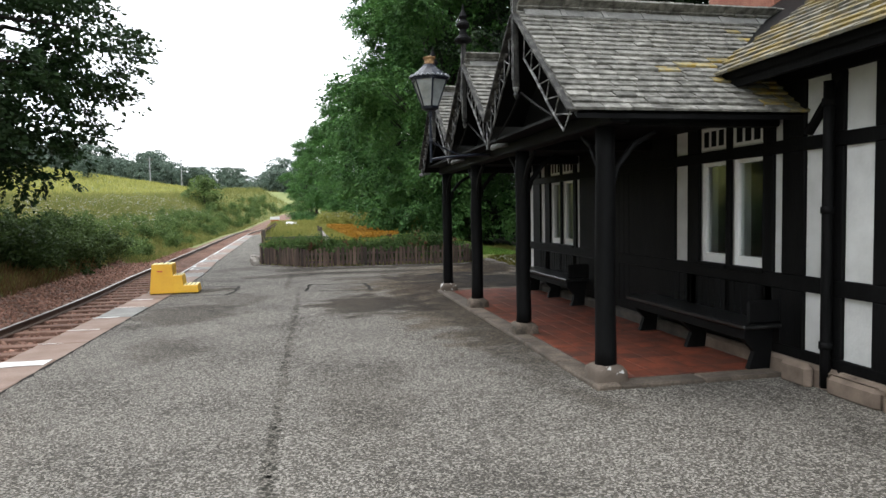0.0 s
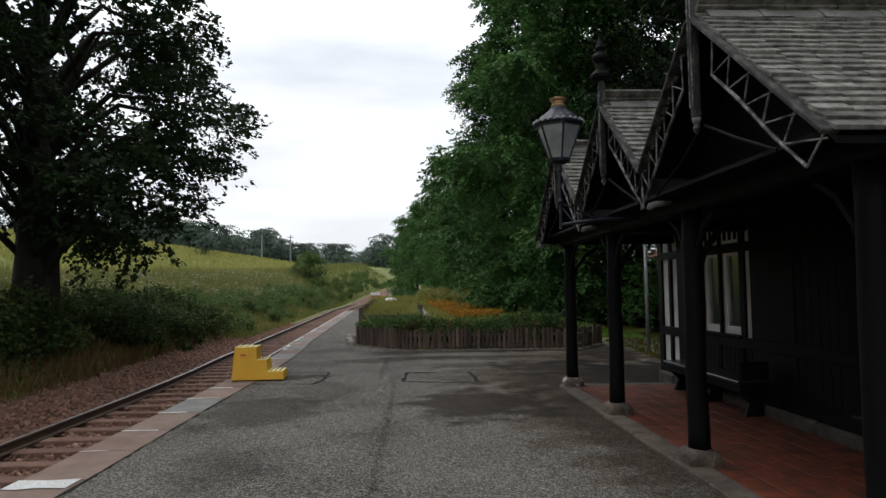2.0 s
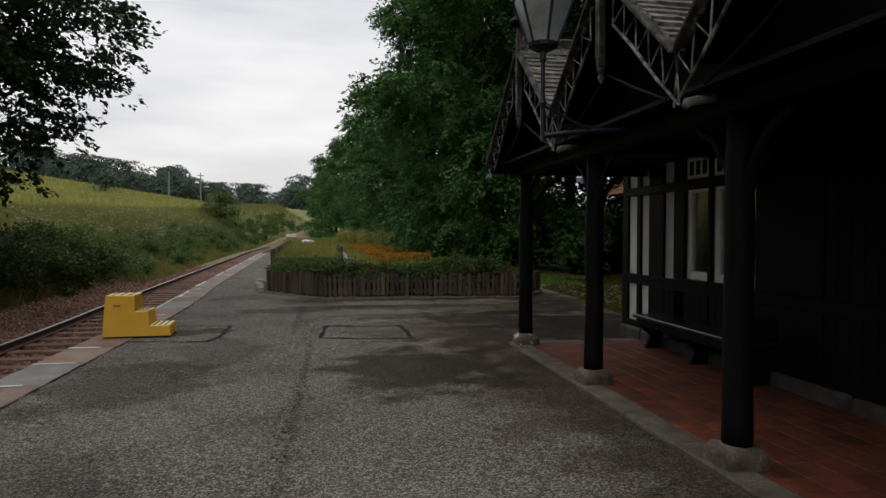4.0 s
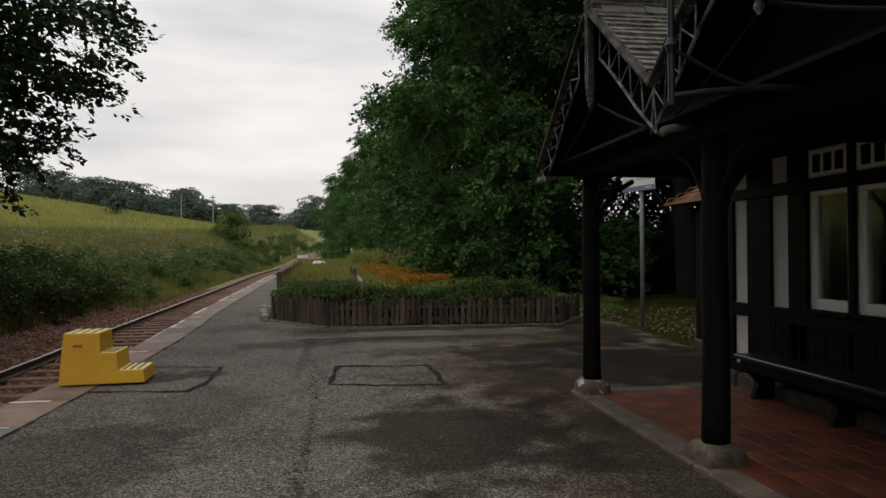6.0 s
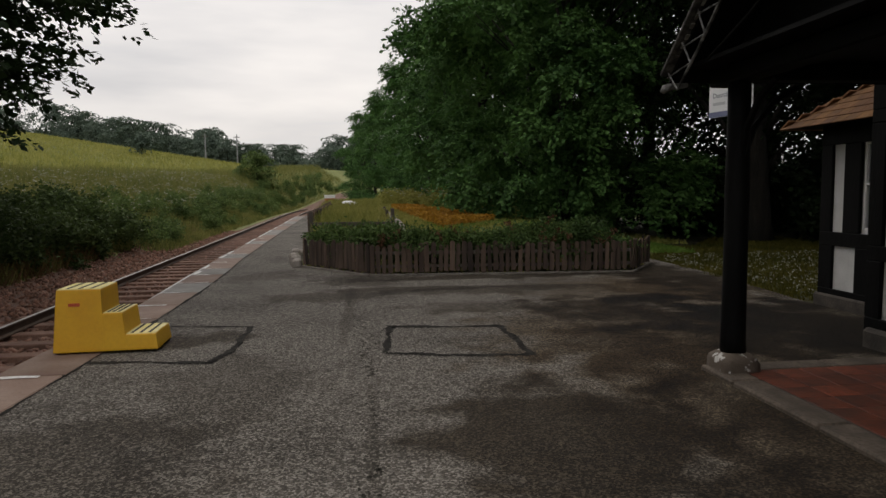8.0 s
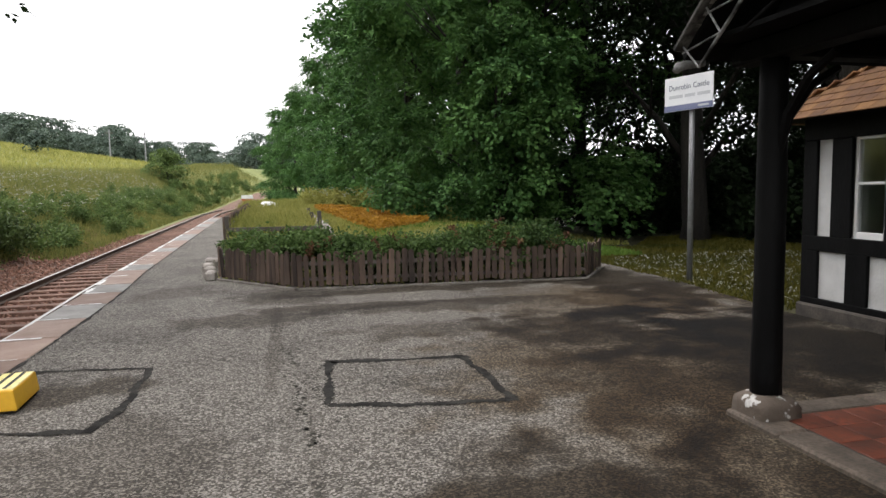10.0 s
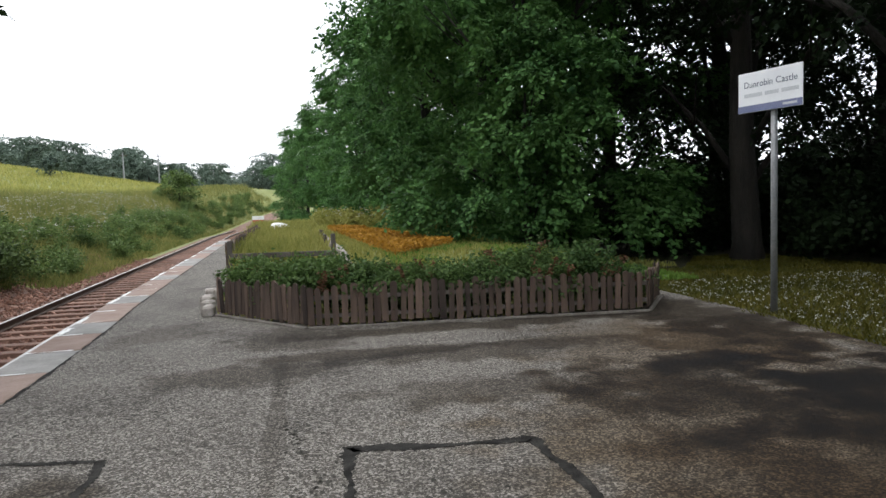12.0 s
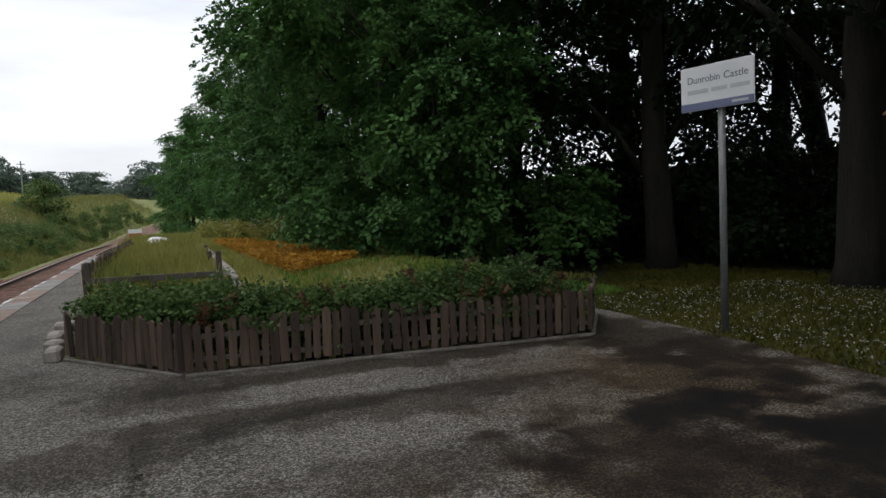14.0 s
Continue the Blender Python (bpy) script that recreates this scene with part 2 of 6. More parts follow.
SLEEPER = material("sleeper", (0.13, 0.068, 0.046), (0.20, 0.115, 0.083), rough=0.9, scale=3, fine=30, per_object=0.2)
RAIL = material("rusty_rail", (0.055, 0.032, 0.022), (0.085, 0.05, 0.033), rough=0.8, scale=5, fine=60)
RAIL_TOP = material("worn_rail_head", (0.30, 0.28, 0.26), (0.42, 0.40, 0.38), rough=0.42, metal=0.85, scale=3, fine=90, bump=0.05)
GRASS_GROUND = material("bank_and_field", (0.12, 0.15, 0.04), (0.21, 0.215, 0.065), rough=0.95, scale=0.25, fine=9, bump=0.6,
                        c3=(0.05, 0.075, 0.02), fine_mix=0.5, bump_dist=0.05)
# Turf coloured dark to carry the shade under the trees.
SHADED_SOIL = material("shaded_turf", (0.022, 0.026, 0.009), (0.05, 0.048, 0.016), rough=0.95, scale=0.8, fine=14, bump=0.6, bump_dist=0.03)
BLACK = material("black_painted_timber", (0.0035, 0.0035, 0.0037), (0.0065, 0.0065, 0.0067), rough=0.6, scale=5, fine=45, bump=0.25,
                 stretch=(1, 1, 0.25), spec=0.08)
BARGE = material("weathered_barge_board", (0.012, 0.011, 0.010), (0.10, 0.095, 0.085), rough=0.8, scale=10, fine=50, bump=0.5, lo=0.45, hi=0.68, stretch=(1, 1, 0.5), c3=(0.008, 0.008, 0.008), fine_mix=0.6)
BLACK_WORN = material("worn_black_timber", (0.012, 0.012, 0.012), (0.26, 0.26, 0.255), rough=0.65, scale=9, fine=60, bump=0.4, lo=0.42, hi=0.62,
                      c3=(0.01, 0.01, 0.01), fine_mix=0.6)
RENDERED = material("white_render", (0.47, 0.47, 0.46), (0.57, 0.57, 0.56), rough=0.8, scale=3.5, fine=35, bump=0.35, c3=(0.58, 0.57, 0.55),
                    fine_mix=0.25)
WHITE_PAINT = material("white_gloss_paint", (0.74, 0.74, 0.73), (0.82, 0.82, 0.81), rough=0.4, scale=4, fine=50, bump=0.08, fine_mix=0.12,
                       c3=(0.5, 0.5, 0.48))
SLATE = material("stone_slate", (0.060, 0.057, 0.048), (0.23, 0.222, 0.20), rough=0.85, scale=11, fine=45, bump=0.7, c3=(0.06, 0.06, 0.05),
                 per_object=0.28)
SLATE_STUFF = material("stone_slate_rows", (0.060, 0.057, 0.048), (0.23, 0.222, 0.20), rough=0.85, scale=11, fine=45, bump=0.7,
                       c3=(0.07, 0.07, 0.06), per_island=0.28)
SLATE_MOSS = material("mossy_slate", (0.095, 0.092, 0.078), (0.21, 0.20, 0.165), rough=0.9, scale=7, fine=6, bump=0.6,
                      c3=(0.22, 0.155, 0.025), fine_mix=0.75, per_island=0.25, lo=0.36, hi=0.66)
SLATE_LICHEN = material("lichen_slate", (0.09, 0.087, 0.06), (0.24, 0.21, 0.12), rough=0.9, scale=9, fine=12, bump=0.6, c3=(0.26, 0.17, 0.02), fine_mix=0.9, per_object=0.25)
TILE_ORANGE = material("orange_lichen_tile", (0.11, 0.05, 0.024), (0.19, 0.092, 0.03), rough=0.85, scale=3, fine=30, per_object=0.25)
RIDGE = material("ridge_stone", (0.15, 0.148, 0.14), (0.26, 0.255, 0.24), rough=0.85, scale=4, fine=40, bump=0.4)
REDTILE = material("red_quarry_tile", (0.062, 0.019, 0.011), (0.20, 0.046, 0.020), rough=0.55, scale=3, fine=24, bump=0.2, per_object=0.2,
                   c3=(0.045, 0.022, 0.016), fine_mix=0.6)
SANDSTONE = material("red_sandstone", (0.10, 0.074, 0.056), (0.20, 0.152, 0.118), rough=0.85, scale=5, fine=40, bump=0.5, c3=(0.12, 0.09, 0.07))
# Stone darkened for the shade on the plinths; also the tile bed.
DARK_STONE = material("shaded_dark_stone", (0.03, 0.026, 0.022), (0.075, 0.063, 0.052), rough=0.85, scale=5, fine=40, bump=0.5)
KERB_BROWN = material("damp_brown_kerbstone", (0.055, 0.042, 0.031), (0.135, 0.105, 0.080), rough=0.85, scale=4, fine=40, bump=0.6, c3=(0.035, 0.03, 0.022), fine_mix=0.6, per_object=0.15)
FOOT_STONE = material("brown_foot_stone", (0.05, 0.04, 0.03), (0.15, 0.115, 0.088), rough=0.9, scale=7, fine=45, bump=0.8, c3=(0.03, 0.026, 0.02), fine_mix=0.6)
YELLOW = material("yellow_grp", (0.62, 0.33, 0.012), (0.68, 0.385, 0.018), rough=0.45, scale=2.5, fine=30, bump=0.05, fine_mix=0.15,
                  c3=(0.42, 0.22, 0.02))
TREAD = material("pale_yellow_tread", (0.66, 0.56, 0.20), (0.74, 0.66, 0.32), rough=0.6, scale=5, fine=40)
DARK_GRIP = material("black_grip_strip", (0.02, 0.02, 0.02), (0.03, 0.03, 0.03), rough=0.9)
RED_LABEL = material("red_label", (0.45, 0.06, 0.02), (0.5, 0.08, 0.03), rough=0.5)
PICKET = material("weathered_picket", (0.035, 0.022, 0.016), (0.13, 0.088, 0.064), rough=0.9, scale=5, fine=50, bump=0.5, stretch=(1, 1, 0.12),
                  per_object=0.5, c3=(0.04, 0.032, 0.026))
OLDWOOD = material("old_grey_wood", (0.07, 0.06, 0.05), (0.12, 0.105, 0.09), rough=0.9, scale=5, fine=50, bump=0.4, stretch=(1, 1, 0.2))
KERB = material("kerb_concrete", (0.26, 0.23, 0.20), (0.34, 0.31, 0.28), rough=0.85, scale=5, fine=40, bump=0.3)
KERB_DARK = material("weathered_kerb", (0.13, 0.115, 0.10), (0.22, 0.20, 0.175), rough=0.9, scale=6, fine=40, bump=0.4, c3=(0.07, 0.06, 0.045), fine_mix=0.6)
BARK = material("bark", (0.010, 0.0085, 0.007), (0.026, 0.022, 0.017), rough=0.95, scale=4, fine=30, bump=1.0, stretch=(1, 1, 0.25), bump_dist=0.04)
SIGN_WHITE = material("sign_white", (0.72, 0.73, 0.75), (0.78, 0.79, 0.80), rough=0.35, scale=2, fine=20, bump=0.0, fine_mix=0.05)
SIGN_BLUE = material("sign_slate_blue", (0.16, 0.18, 0.30), (0.19, 0.21, 0.33), rough=0.4, bump=0)
SIGN_TEXT = material("sign_navy_text", (0.12, 0.14, 0.18), (0.14, 0.16, 0.20), rough=0.5, bump=0)
SIGN_GREY = material("sign_grey_text", (0.52, 0.54, 0.56), (0.56, 0.58, 0.60), rough=0.5, bump=0)
POLE_GREY = material("galvanised_pole", (0.20, 0.205, 0.21), (0.27, 0.275, 0.28), rough=0.55, metal=0.4, scale=4, fine=40, bump=0.05)
LAMP_BLUE = material("navy_lamp_paint", (0.006, 0.008, 0.015), (0.014, 0.018, 0.03), rough=0.4, scale=6, fine=50, bump=0.05, spec=0.3)
COPPER = material("aged_copper", (0.28, 0.16, 0.075), (0.38, 0.24, 0.12), rough=0.55, metal=0.5, scale=8, fine=50)
RED_PAINT = material("buffer_red", (0.45, 0.05, 0.04), (0.5, 0.08, 0.06), rough=0.5)
BOULDER = material("white_stone", (0.66, 0.66, 0.64), (0.78, 0.78, 0.76), rough=0.8, scale=4, fine=30)
BRICK = material("red_brick", (0.20, 0.075, 0.05), (0.27, 0.12, 0.08), rough=0.9, scale=6, fine=50, per_object=0.25)
LEAF_WOOD = leaf_material("beech_leaves", (0.017, 0.056, 0.017), (0.12, 0.245, 0.066))
# Leaves darkened to paint in the deep shade inside the wood.
LEAF_DEEP_SHADE = leaf_material("deep_shade_leaves", (0.006, 0.014, 0.006), (0.022, 0.040, 0.014))
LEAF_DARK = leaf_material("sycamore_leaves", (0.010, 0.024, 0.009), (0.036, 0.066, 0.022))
LEAF_HEDGE = leaf_material("hedge_leaves", (0.018, 0.046, 0.014), (0.105, 0.165, 0.045))
LEAF_RUSSET = leaf_material("russet_leaves", (0.06, 0.028, 0.016), (0.16, 0.085, 0.045))
LEAF_BANK = leaf_material("bank_shrub_leaves", (0.018, 0.036, 0.010), (0.085, 0.125, 0.036))
LEAF_BRAMBLE = leaf_material("bramble_leaves", (0.035, 0.07, 0.018), (0.15, 0.21, 0.065))
# Paler and bluer: the haze of distance is mixed into the leaf colour.
LEAF_HAZE = leaf_material("hazy_far_leaves", (0.055, 0.085, 0.066), (0.125, 0.165, 0.125), glow=0.2)
BLADE_BANK = leaf_material("bank_grass_blades", (0.075, 0.10, 0.026), (0.27, 0.255, 0.085), glow=0.3)
BLADE = leaf_material("grass_blades", (0.14, 0.17, 0.035), (0.38, 0.345, 0.11), glow=0.3)
# Lawn colour is lowered too, for the canopy's shade.
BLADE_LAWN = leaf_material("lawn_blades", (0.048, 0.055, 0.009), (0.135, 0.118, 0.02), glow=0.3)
BLADE_DRY = leaf_material("dry_grass", (0.10, 0.06, 0.025), (0.17, 0.11, 0.045), glow=0.25)
FLOWER = leaf_material("white_umbels", (0.34, 0.35, 0.30), (0.52, 0.52, 0.46), glow=0.2)
ORANGE_BED = leaf_material("orange_ground_cover", (0.24, 0.115, 0.015), (0.46, 0.25, 0.035), glow=0.2)
BLADE_GREEN = leaf_material("green_lawn_blades", (0.07, 0.15, 0.022), (0.17, 0.27, 0.05), glow=0.3)


def glass_material():
    m = bpy.data.materials.new("window_glass")
    m.use_nodes = True
    b = m.node_tree.nodes["Principled BSDF"]
    b.inputs["Base Color"].default_value = (0.9, 0.95, 0.93, 1)
    b.inputs["Roughness"].default_value = 0.03
    b.inputs["Transmission Weight"].default_value = 1.0
    b.inputs["IOR"].default_value = 1.45
    return m


GLASS = glass_material()


# ---- mesh helpers ----
class Geo:
    """A small mesh gatherer: points and faces in plain lists."""

    def __init__(self):
        self.v, self.f = [], []

    def add(self, pts, faces):
        n = len(self.v)
        self.v.extend(tuple(p) for p in pts)
        self.f.extend(tuple(n + i for i in q) for q in faces)
        return self

    def box(self, x0, x1, y0, y1, z0, z1, c=0.0, m=None):
        """A box with edges chamfered by c, turned by the matrix m."""
        if c <= 0:
            pts = [(x, y, z) for x in (x0, x1) for y in (y0, y1) for z in (z0, z1)]
            faces = [(0, 1, 3, 2), (4, 6, 7, 5), (0, 4, 5, 1), (2, 3, 7, 6), (0, 2, 6, 4), (1, 5, 7, 3)]
        else:
            pts, idx = [], {}
            lim = ((x0, x1), (y0, y1), (z0, z1))
            for cx in (0, 1):
                for cy in (0, 1):
                    for cz in (0, 1):
                        k = (cx, cy, cz)
                        for ax in range(3):
                            p = [lim[i][k[i]] + (0 if i == ax else (c if k[i] == 0 else -c)) for i in range(3)]
                            idx[k, ax] = len(pts)
                            pts.append(p)
            faces = []
            for ax in range(3):
                a, b = (ax + 1) % 3, (ax + 2) % 3
                for s in (0, 1):
                    ring = []
                    for p, q in ((0, 0), (1, 0), (1, 1), (0, 1)):
                        k = [0, 0, 0]
                        k[ax], k[a], k[b] = s, p, q
                        ring.append(idx[tuple(k), ax])
                    faces.append(ring if s else ring[::-1])
            for ax in range(3):
                a, b = (ax + 1) % 3, (ax + 2) % 3
                for p in (0, 1):
                    for q in (0, 1):
                        k0, k1 = [0, 0, 0], [0, 0, 0]
                        k0[ax], k1[ax] = 0, 1
                        k0[a] = k1[a] = p
                        k0[b] = k1[b] = q
                        ring = [idx[tuple(k0), a], idx[tuple(k1), a], idx[tuple(k1), b], idx[tuple(k0), b]]
                        faces.append(ring if p == q else ring[::-1])
            for cx in (0, 1):
                for cy in (0, 1):
                    for cz in (0, 1):
                        k = (cx, cy, cz)
                        ring = [idx[k, 0], idx[k, 1], idx[k, 2]]
                        faces.append(ring if (cx + cy + cz) % 2 else ring[::-1])
        if m is not None:
            pts = [m @ Vector(p) for p in pts]
        return self.add(pts, faces)

    def tube(self, pts, radii, n=8, cap=True):
        """A tube of n sides along points, with a radius at each."""
        pts = [Vector(p) for p in pts]
        rings = []
        up = None
        for i, p in enumerate(pts):
            d = (pts[min(i + 1, len(pts) - 1)] - pts[max(i - 1, 0)]).normalized()
            if up is None:
                up = d.orthogonal().normalized()
            up = (up - d * up.dot(d)).normalized()
            side = d.cross(up)
            rings.append([p + (up * math.cos(6.2832 * k / n) + side * math.sin(6.2832 * k / n)) * radii[i] for k in range(n)])
        faces = [(i * n + k, i * n + (k + 1) % n, (i + 1) * n + (k + 1) % n, (i + 1) * n + k) for i in range(len(pts) - 1) for k in range(n)]
        if cap:
            faces += [tuple(range(n))[::-1], tuple((len(pts) - 1) * n + k for k in range(n))]
        return self.add([q for r in rings for q in r], faces)

    def beam(self, a, b, w, h, c=0.006, up=(0, 0, 1)):
        """A bar of width w and height h from a to b."""
        a, b = Vector(a), Vector(b)
        d = b - a
        z = d.normalized()
        x = Vector(up).cross(z)
        x = x.normalized() if x.length > 1e-4 else Vector((1, 0, 0))
        y = z.cross(x)
        m = Matrix((x, y, z)).transposed().to_4x4()
        m.translation = a
        return self.box(-w / 2, w / 2, -h / 2, h / 2, 0, d.length, c, m)

    def prism(self, poly, y0, y1, axis="y"):
        """A polygon in the plane across the axis, drawn out along it."""
        n = len(poly)
        put = {"y": lambda p, t: (p[0], t, p[1]), "x": lambda p, t: (t, p[0], p[1]), "z": lambda p, t: (p[0], p[1], t)}[axis]
        pts = [put(p, y0) for p in poly] + [put(p, y1) for p in poly]
        return self.add(pts, [tuple(range(n)), tuple(range(2 * n - 1, n - 1, -1))] + [(i, i + n, (i + 1) % n + n, (i + 1) % n) for i in range(n)])

    def spin(self, profile, n=16, at=(0, 0, 0), cap=True):
        """A profile of (radius, height) turned about the upright axis."""
        pts = [(at[0] + r * math.cos(6.2832 * k / n), at[1] + r * math.sin(6.2832 * k / n), at[2] + z) for r, z in profile for k in range(n)]
        m = len(profile)
        faces = [(i * n + k, i * n + (k + 1) % n, (i + 1) * n + (k + 1) % n, (i + 1) * n + k) for i in range(m - 1) for k in range(n)]
        if cap:
            faces += [tuple(range(n))[::-1], tuple((m - 1) * n + k for k in range(n))]
        return self.add(pts, faces)

    def mesh(self, name, mat, smooth=False):
        me = bpy.data.meshes.new(name)
        me.from_pydata(self.v, [], self.f)
        for m in (mat if isinstance(mat, (list, tuple)) else [mat]):
            me.materials.append(m)
        bm = bmesh.new()
        bm.from_mesh(me)
        bmesh.ops.recalc_face_normals(bm, faces=bm.faces)
        bm.to_mesh(me)
        bm.free()
        if smooth:
            me.shade_smooth()
        return me


def part(name, geo, mat, parent=None, label="", smooth=False):
    """One mesh object under a thing or a part."""
    ob = new(name, geo if isinstance(geo, bpy.types.Mesh) else geo.mesh(name, mat, smooth))
    if parent is not None:
        ob.parent = parent
    return tagged(ob, label=label)


def thing(name, label, category, at=(0, 0, 0), turn=0.0, group=""):
    """The Empty at a thing's base, that parents its parts."""
    ob = new(name)
    ob.empty_display_size = 0.2
    ob.matrix_basis = pose(*at, 0, 0, turn)
    return tagged(ob, label=label, category=category, group=group)


def structure(name, geo, mat, label, category, smooth=False):
    return tagged(part(name, geo, mat, None, "", smooth), label=label, category=category, kind="structure")


def quads_mesh(name, corners, mat):
    """A mesh of loose quads from an array (n, 4, 3)."""
    n = len(corners)
    me = bpy.data.meshes.new(name)
    me.vertices.add(n * 4)
    me.vertices.foreach_set("co", np.asarray(corners, dtype=np.float32).ravel())
    me.loops.add(n * 4)
    me.loops.foreach_set("vertex_index", np.arange(n * 4, dtype=np.int32))
    me.polygons.add(n)
    me.polygons.foreach_set("loop_start", np.arange(0, n * 4, 4, dtype=np.int32))
    me.polygons.foreach_set("loop_total", np.full(n, 4, dtype=np.int32))
    me.update(calc_edges=True)
    me.materials.append(mat)
    return me


def leaf_quads(centres, size, rng, droop=0.3, slim=0.62):
    """Bent-free pointed leaves (kites) of random turn at the centres."""
    n = len(centres)
    d = rng.normal(size=(n, 3))
    d[:, 2] = d[:, 2] * 0.6 - droop
    d /= np.linalg.norm(d, axis=1)[:, None]
    s = np.cross(d, rng.normal(size=(n, 3)))
    s /= np.linalg.norm(s, axis=1)[:, None] + 1e-6
    ln = size * rng.uniform(0.65, 1.35, size=(n, 1))
    c = np.asarray(centres)
    return np.stack([c - d * ln * 0.5, c + s * ln * slim * 0.5, c + d * ln * 0.5, c - s * ln * slim * 0.5], axis=1)


def blade_quads(roots, height, rng, width=0.012, lean=0.35):
    n = len(roots)
    a = rng.uniform(0, 6.283, n)
    w = np.stack([np.cos(a), np.sin(a), np.zeros(n)], 1) * width
    h = height * rng.uniform(0.5, 1.3, n)
    b = rng.uniform(0, 6.283, n)
    tip = np.stack([np.cos(b) * lean * h, np.sin(b) * lean * h, h], 1)
    r = np.asarray(roots)
    return np.stack([r - w, r + w, r + tip + w * 0.3, r + tip - w * 0.3], axis=1)


# ---- the lie of the land ----
def edge_x(y):
    """The platform's edge over the track, which bears gently left and then curves right behind the wood."""
    y = np.asarray(y, dtype=float)
    return -2.64 - 0.045 * np.maximum(0, y - 15) * np.clip((y - 15) / 8, 0, 1) + 0.0022 * np.clip(y - 72, 0, 110) ** 2


def ground_z(x, y):
    x, y = np.asarray(x, dtype=float), np.asarray(y, dtype=float)
    u = x - edge_x(y)
    v = x + 2.64 + 0.045 * np.maximum(0, y - 15)
    s = lambda a, b: (lambda t: t * t * (3 - 2 * t))(np.clip((u - a) / (b - a), 0, 1))
    bed = -0.68
    high = 1 + 1.2 * np.clip((y - 30) / 70, 0, 1)
    left = bed + (0.85 * s(-4.2, -7.2) + 1.0 * s(-6.5, -11.5)) * high + 0.158 * np.clip(-v - 11, 0, 45) + 0.03 * np.clip(-v - 56, 0, 400)
    wave = 0.10 * np.sin(x * 0.9 + 1.3 * np.sin(y * 0.35)) * np.sin(y * 0.55 + 0.7) * s(-5, -8)
    right = bed + (-0.035 - bed) * s(0.12, 0.3)
    far = np.clip((y - 52) / 6, 0, 1) * np.clip((14 - u) / 14, 0, 1) * (u > 0.1)
    right = right - 0.55 * far
    rise = np.clip((y - 86) / 60, 0, 1)
    rise = 3.0 * rise * rise * (3 - 2 * rise)
    return np.where(u < 0, left + wave, right) + rise


def steps(*stops):
    out = [stops[0][0]]
    for (a, _), (b, d) in zip(stops[:-1], stops[1:]):
        n = max(1, round((b - a) / d))
        out += [a + (b - a) * (i + 1) / n for i in range(n)]
    return np.array(out)


def build_ground():
    us = steps((-900, 1), (-300, 100), (-120, 20), (-60, 6), (-24, 2), (-12, 0.6), (-2.5, 0.4), (0.06, 0.5), (0.14, 0.04), (0.32, 0.03), (12, 1.2),
               (40, 4), (200, 30), (900, 120))
    ys = steps((-300, 1), (-60, 40), (-6, 4), (60, 0.8), (150, 3), (400, 25), (1500, 150))
    nu, ny = len(us), len(ys)
    Y = np.repeat(ys, nu)
    X = np.tile(us, ny) + edge_x(Y)
    Z = ground_z(X, Y)
    faces = [(j * nu + i, j * nu + i + 1, (j + 1) * nu + i + 1, (j + 1) * nu + i) for j in range(ny - 1) for i in range(nu - 1)]
    g = Geo()
    g.v, g.f = list(zip(X.tolist(), Y.tolist(), Z.tolist())), faces
    ob = structure("ground", g, [GRASS_GROUND, BALLAST, SHADED_SOIL], "rough grassy ground with a reddish ballast track bed", "ground", True)
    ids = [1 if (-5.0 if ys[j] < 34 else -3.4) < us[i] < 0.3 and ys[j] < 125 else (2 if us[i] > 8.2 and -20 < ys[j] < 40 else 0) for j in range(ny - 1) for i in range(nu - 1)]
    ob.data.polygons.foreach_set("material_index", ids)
    return ob


build_ground()


# ---- platform ----
def build_platform():
    g = Geo()
    ys = [-14 + 2 * i for i in range(20)] + [26, 32, 38, 44, 50, 54]
    left = [(float(edge_x(y)) + 0.56, y) for y in ys]
    right = [(-0.8 - 0.045 * max(0, y - 24), y) for y in (54, 46, 38, 30, 24.2)] + [(-0.75, 21.7), (0.6, 20.0), (5.2, 19.5), (6.1, 20.7),
             (6.5, 21.4), (6.47, 18.7), (6.12, 15.8), (6.1, -14)]
    g.prism(left + right, 0.0, -0.03, "z")
    structure("platform", g, TARMAC, "worn grey tarmac platform with damp stains and painted-in shade", "platform")
    g = Geo()
    for y0, y1 in zip(ys[:-1], ys[1:]):
        a, b = float(edge_x(y0)) + 0.10, float(edge_x(y1)) + 0.10
        g.add([(a, y0, -0.07), (a, y0, -0.75), (b, y1, -0.75), (b, y1, -0.07), (a + 0.2, y0, -0.07), (b + 0.2, y1, -0.07)], [(0, 1, 2, 3), (0, 3, 5, 4)])
    structure("platform_wall", g, SANDSTONE, "stained stone wall under the platform edge", "platform wall")


build_platform()


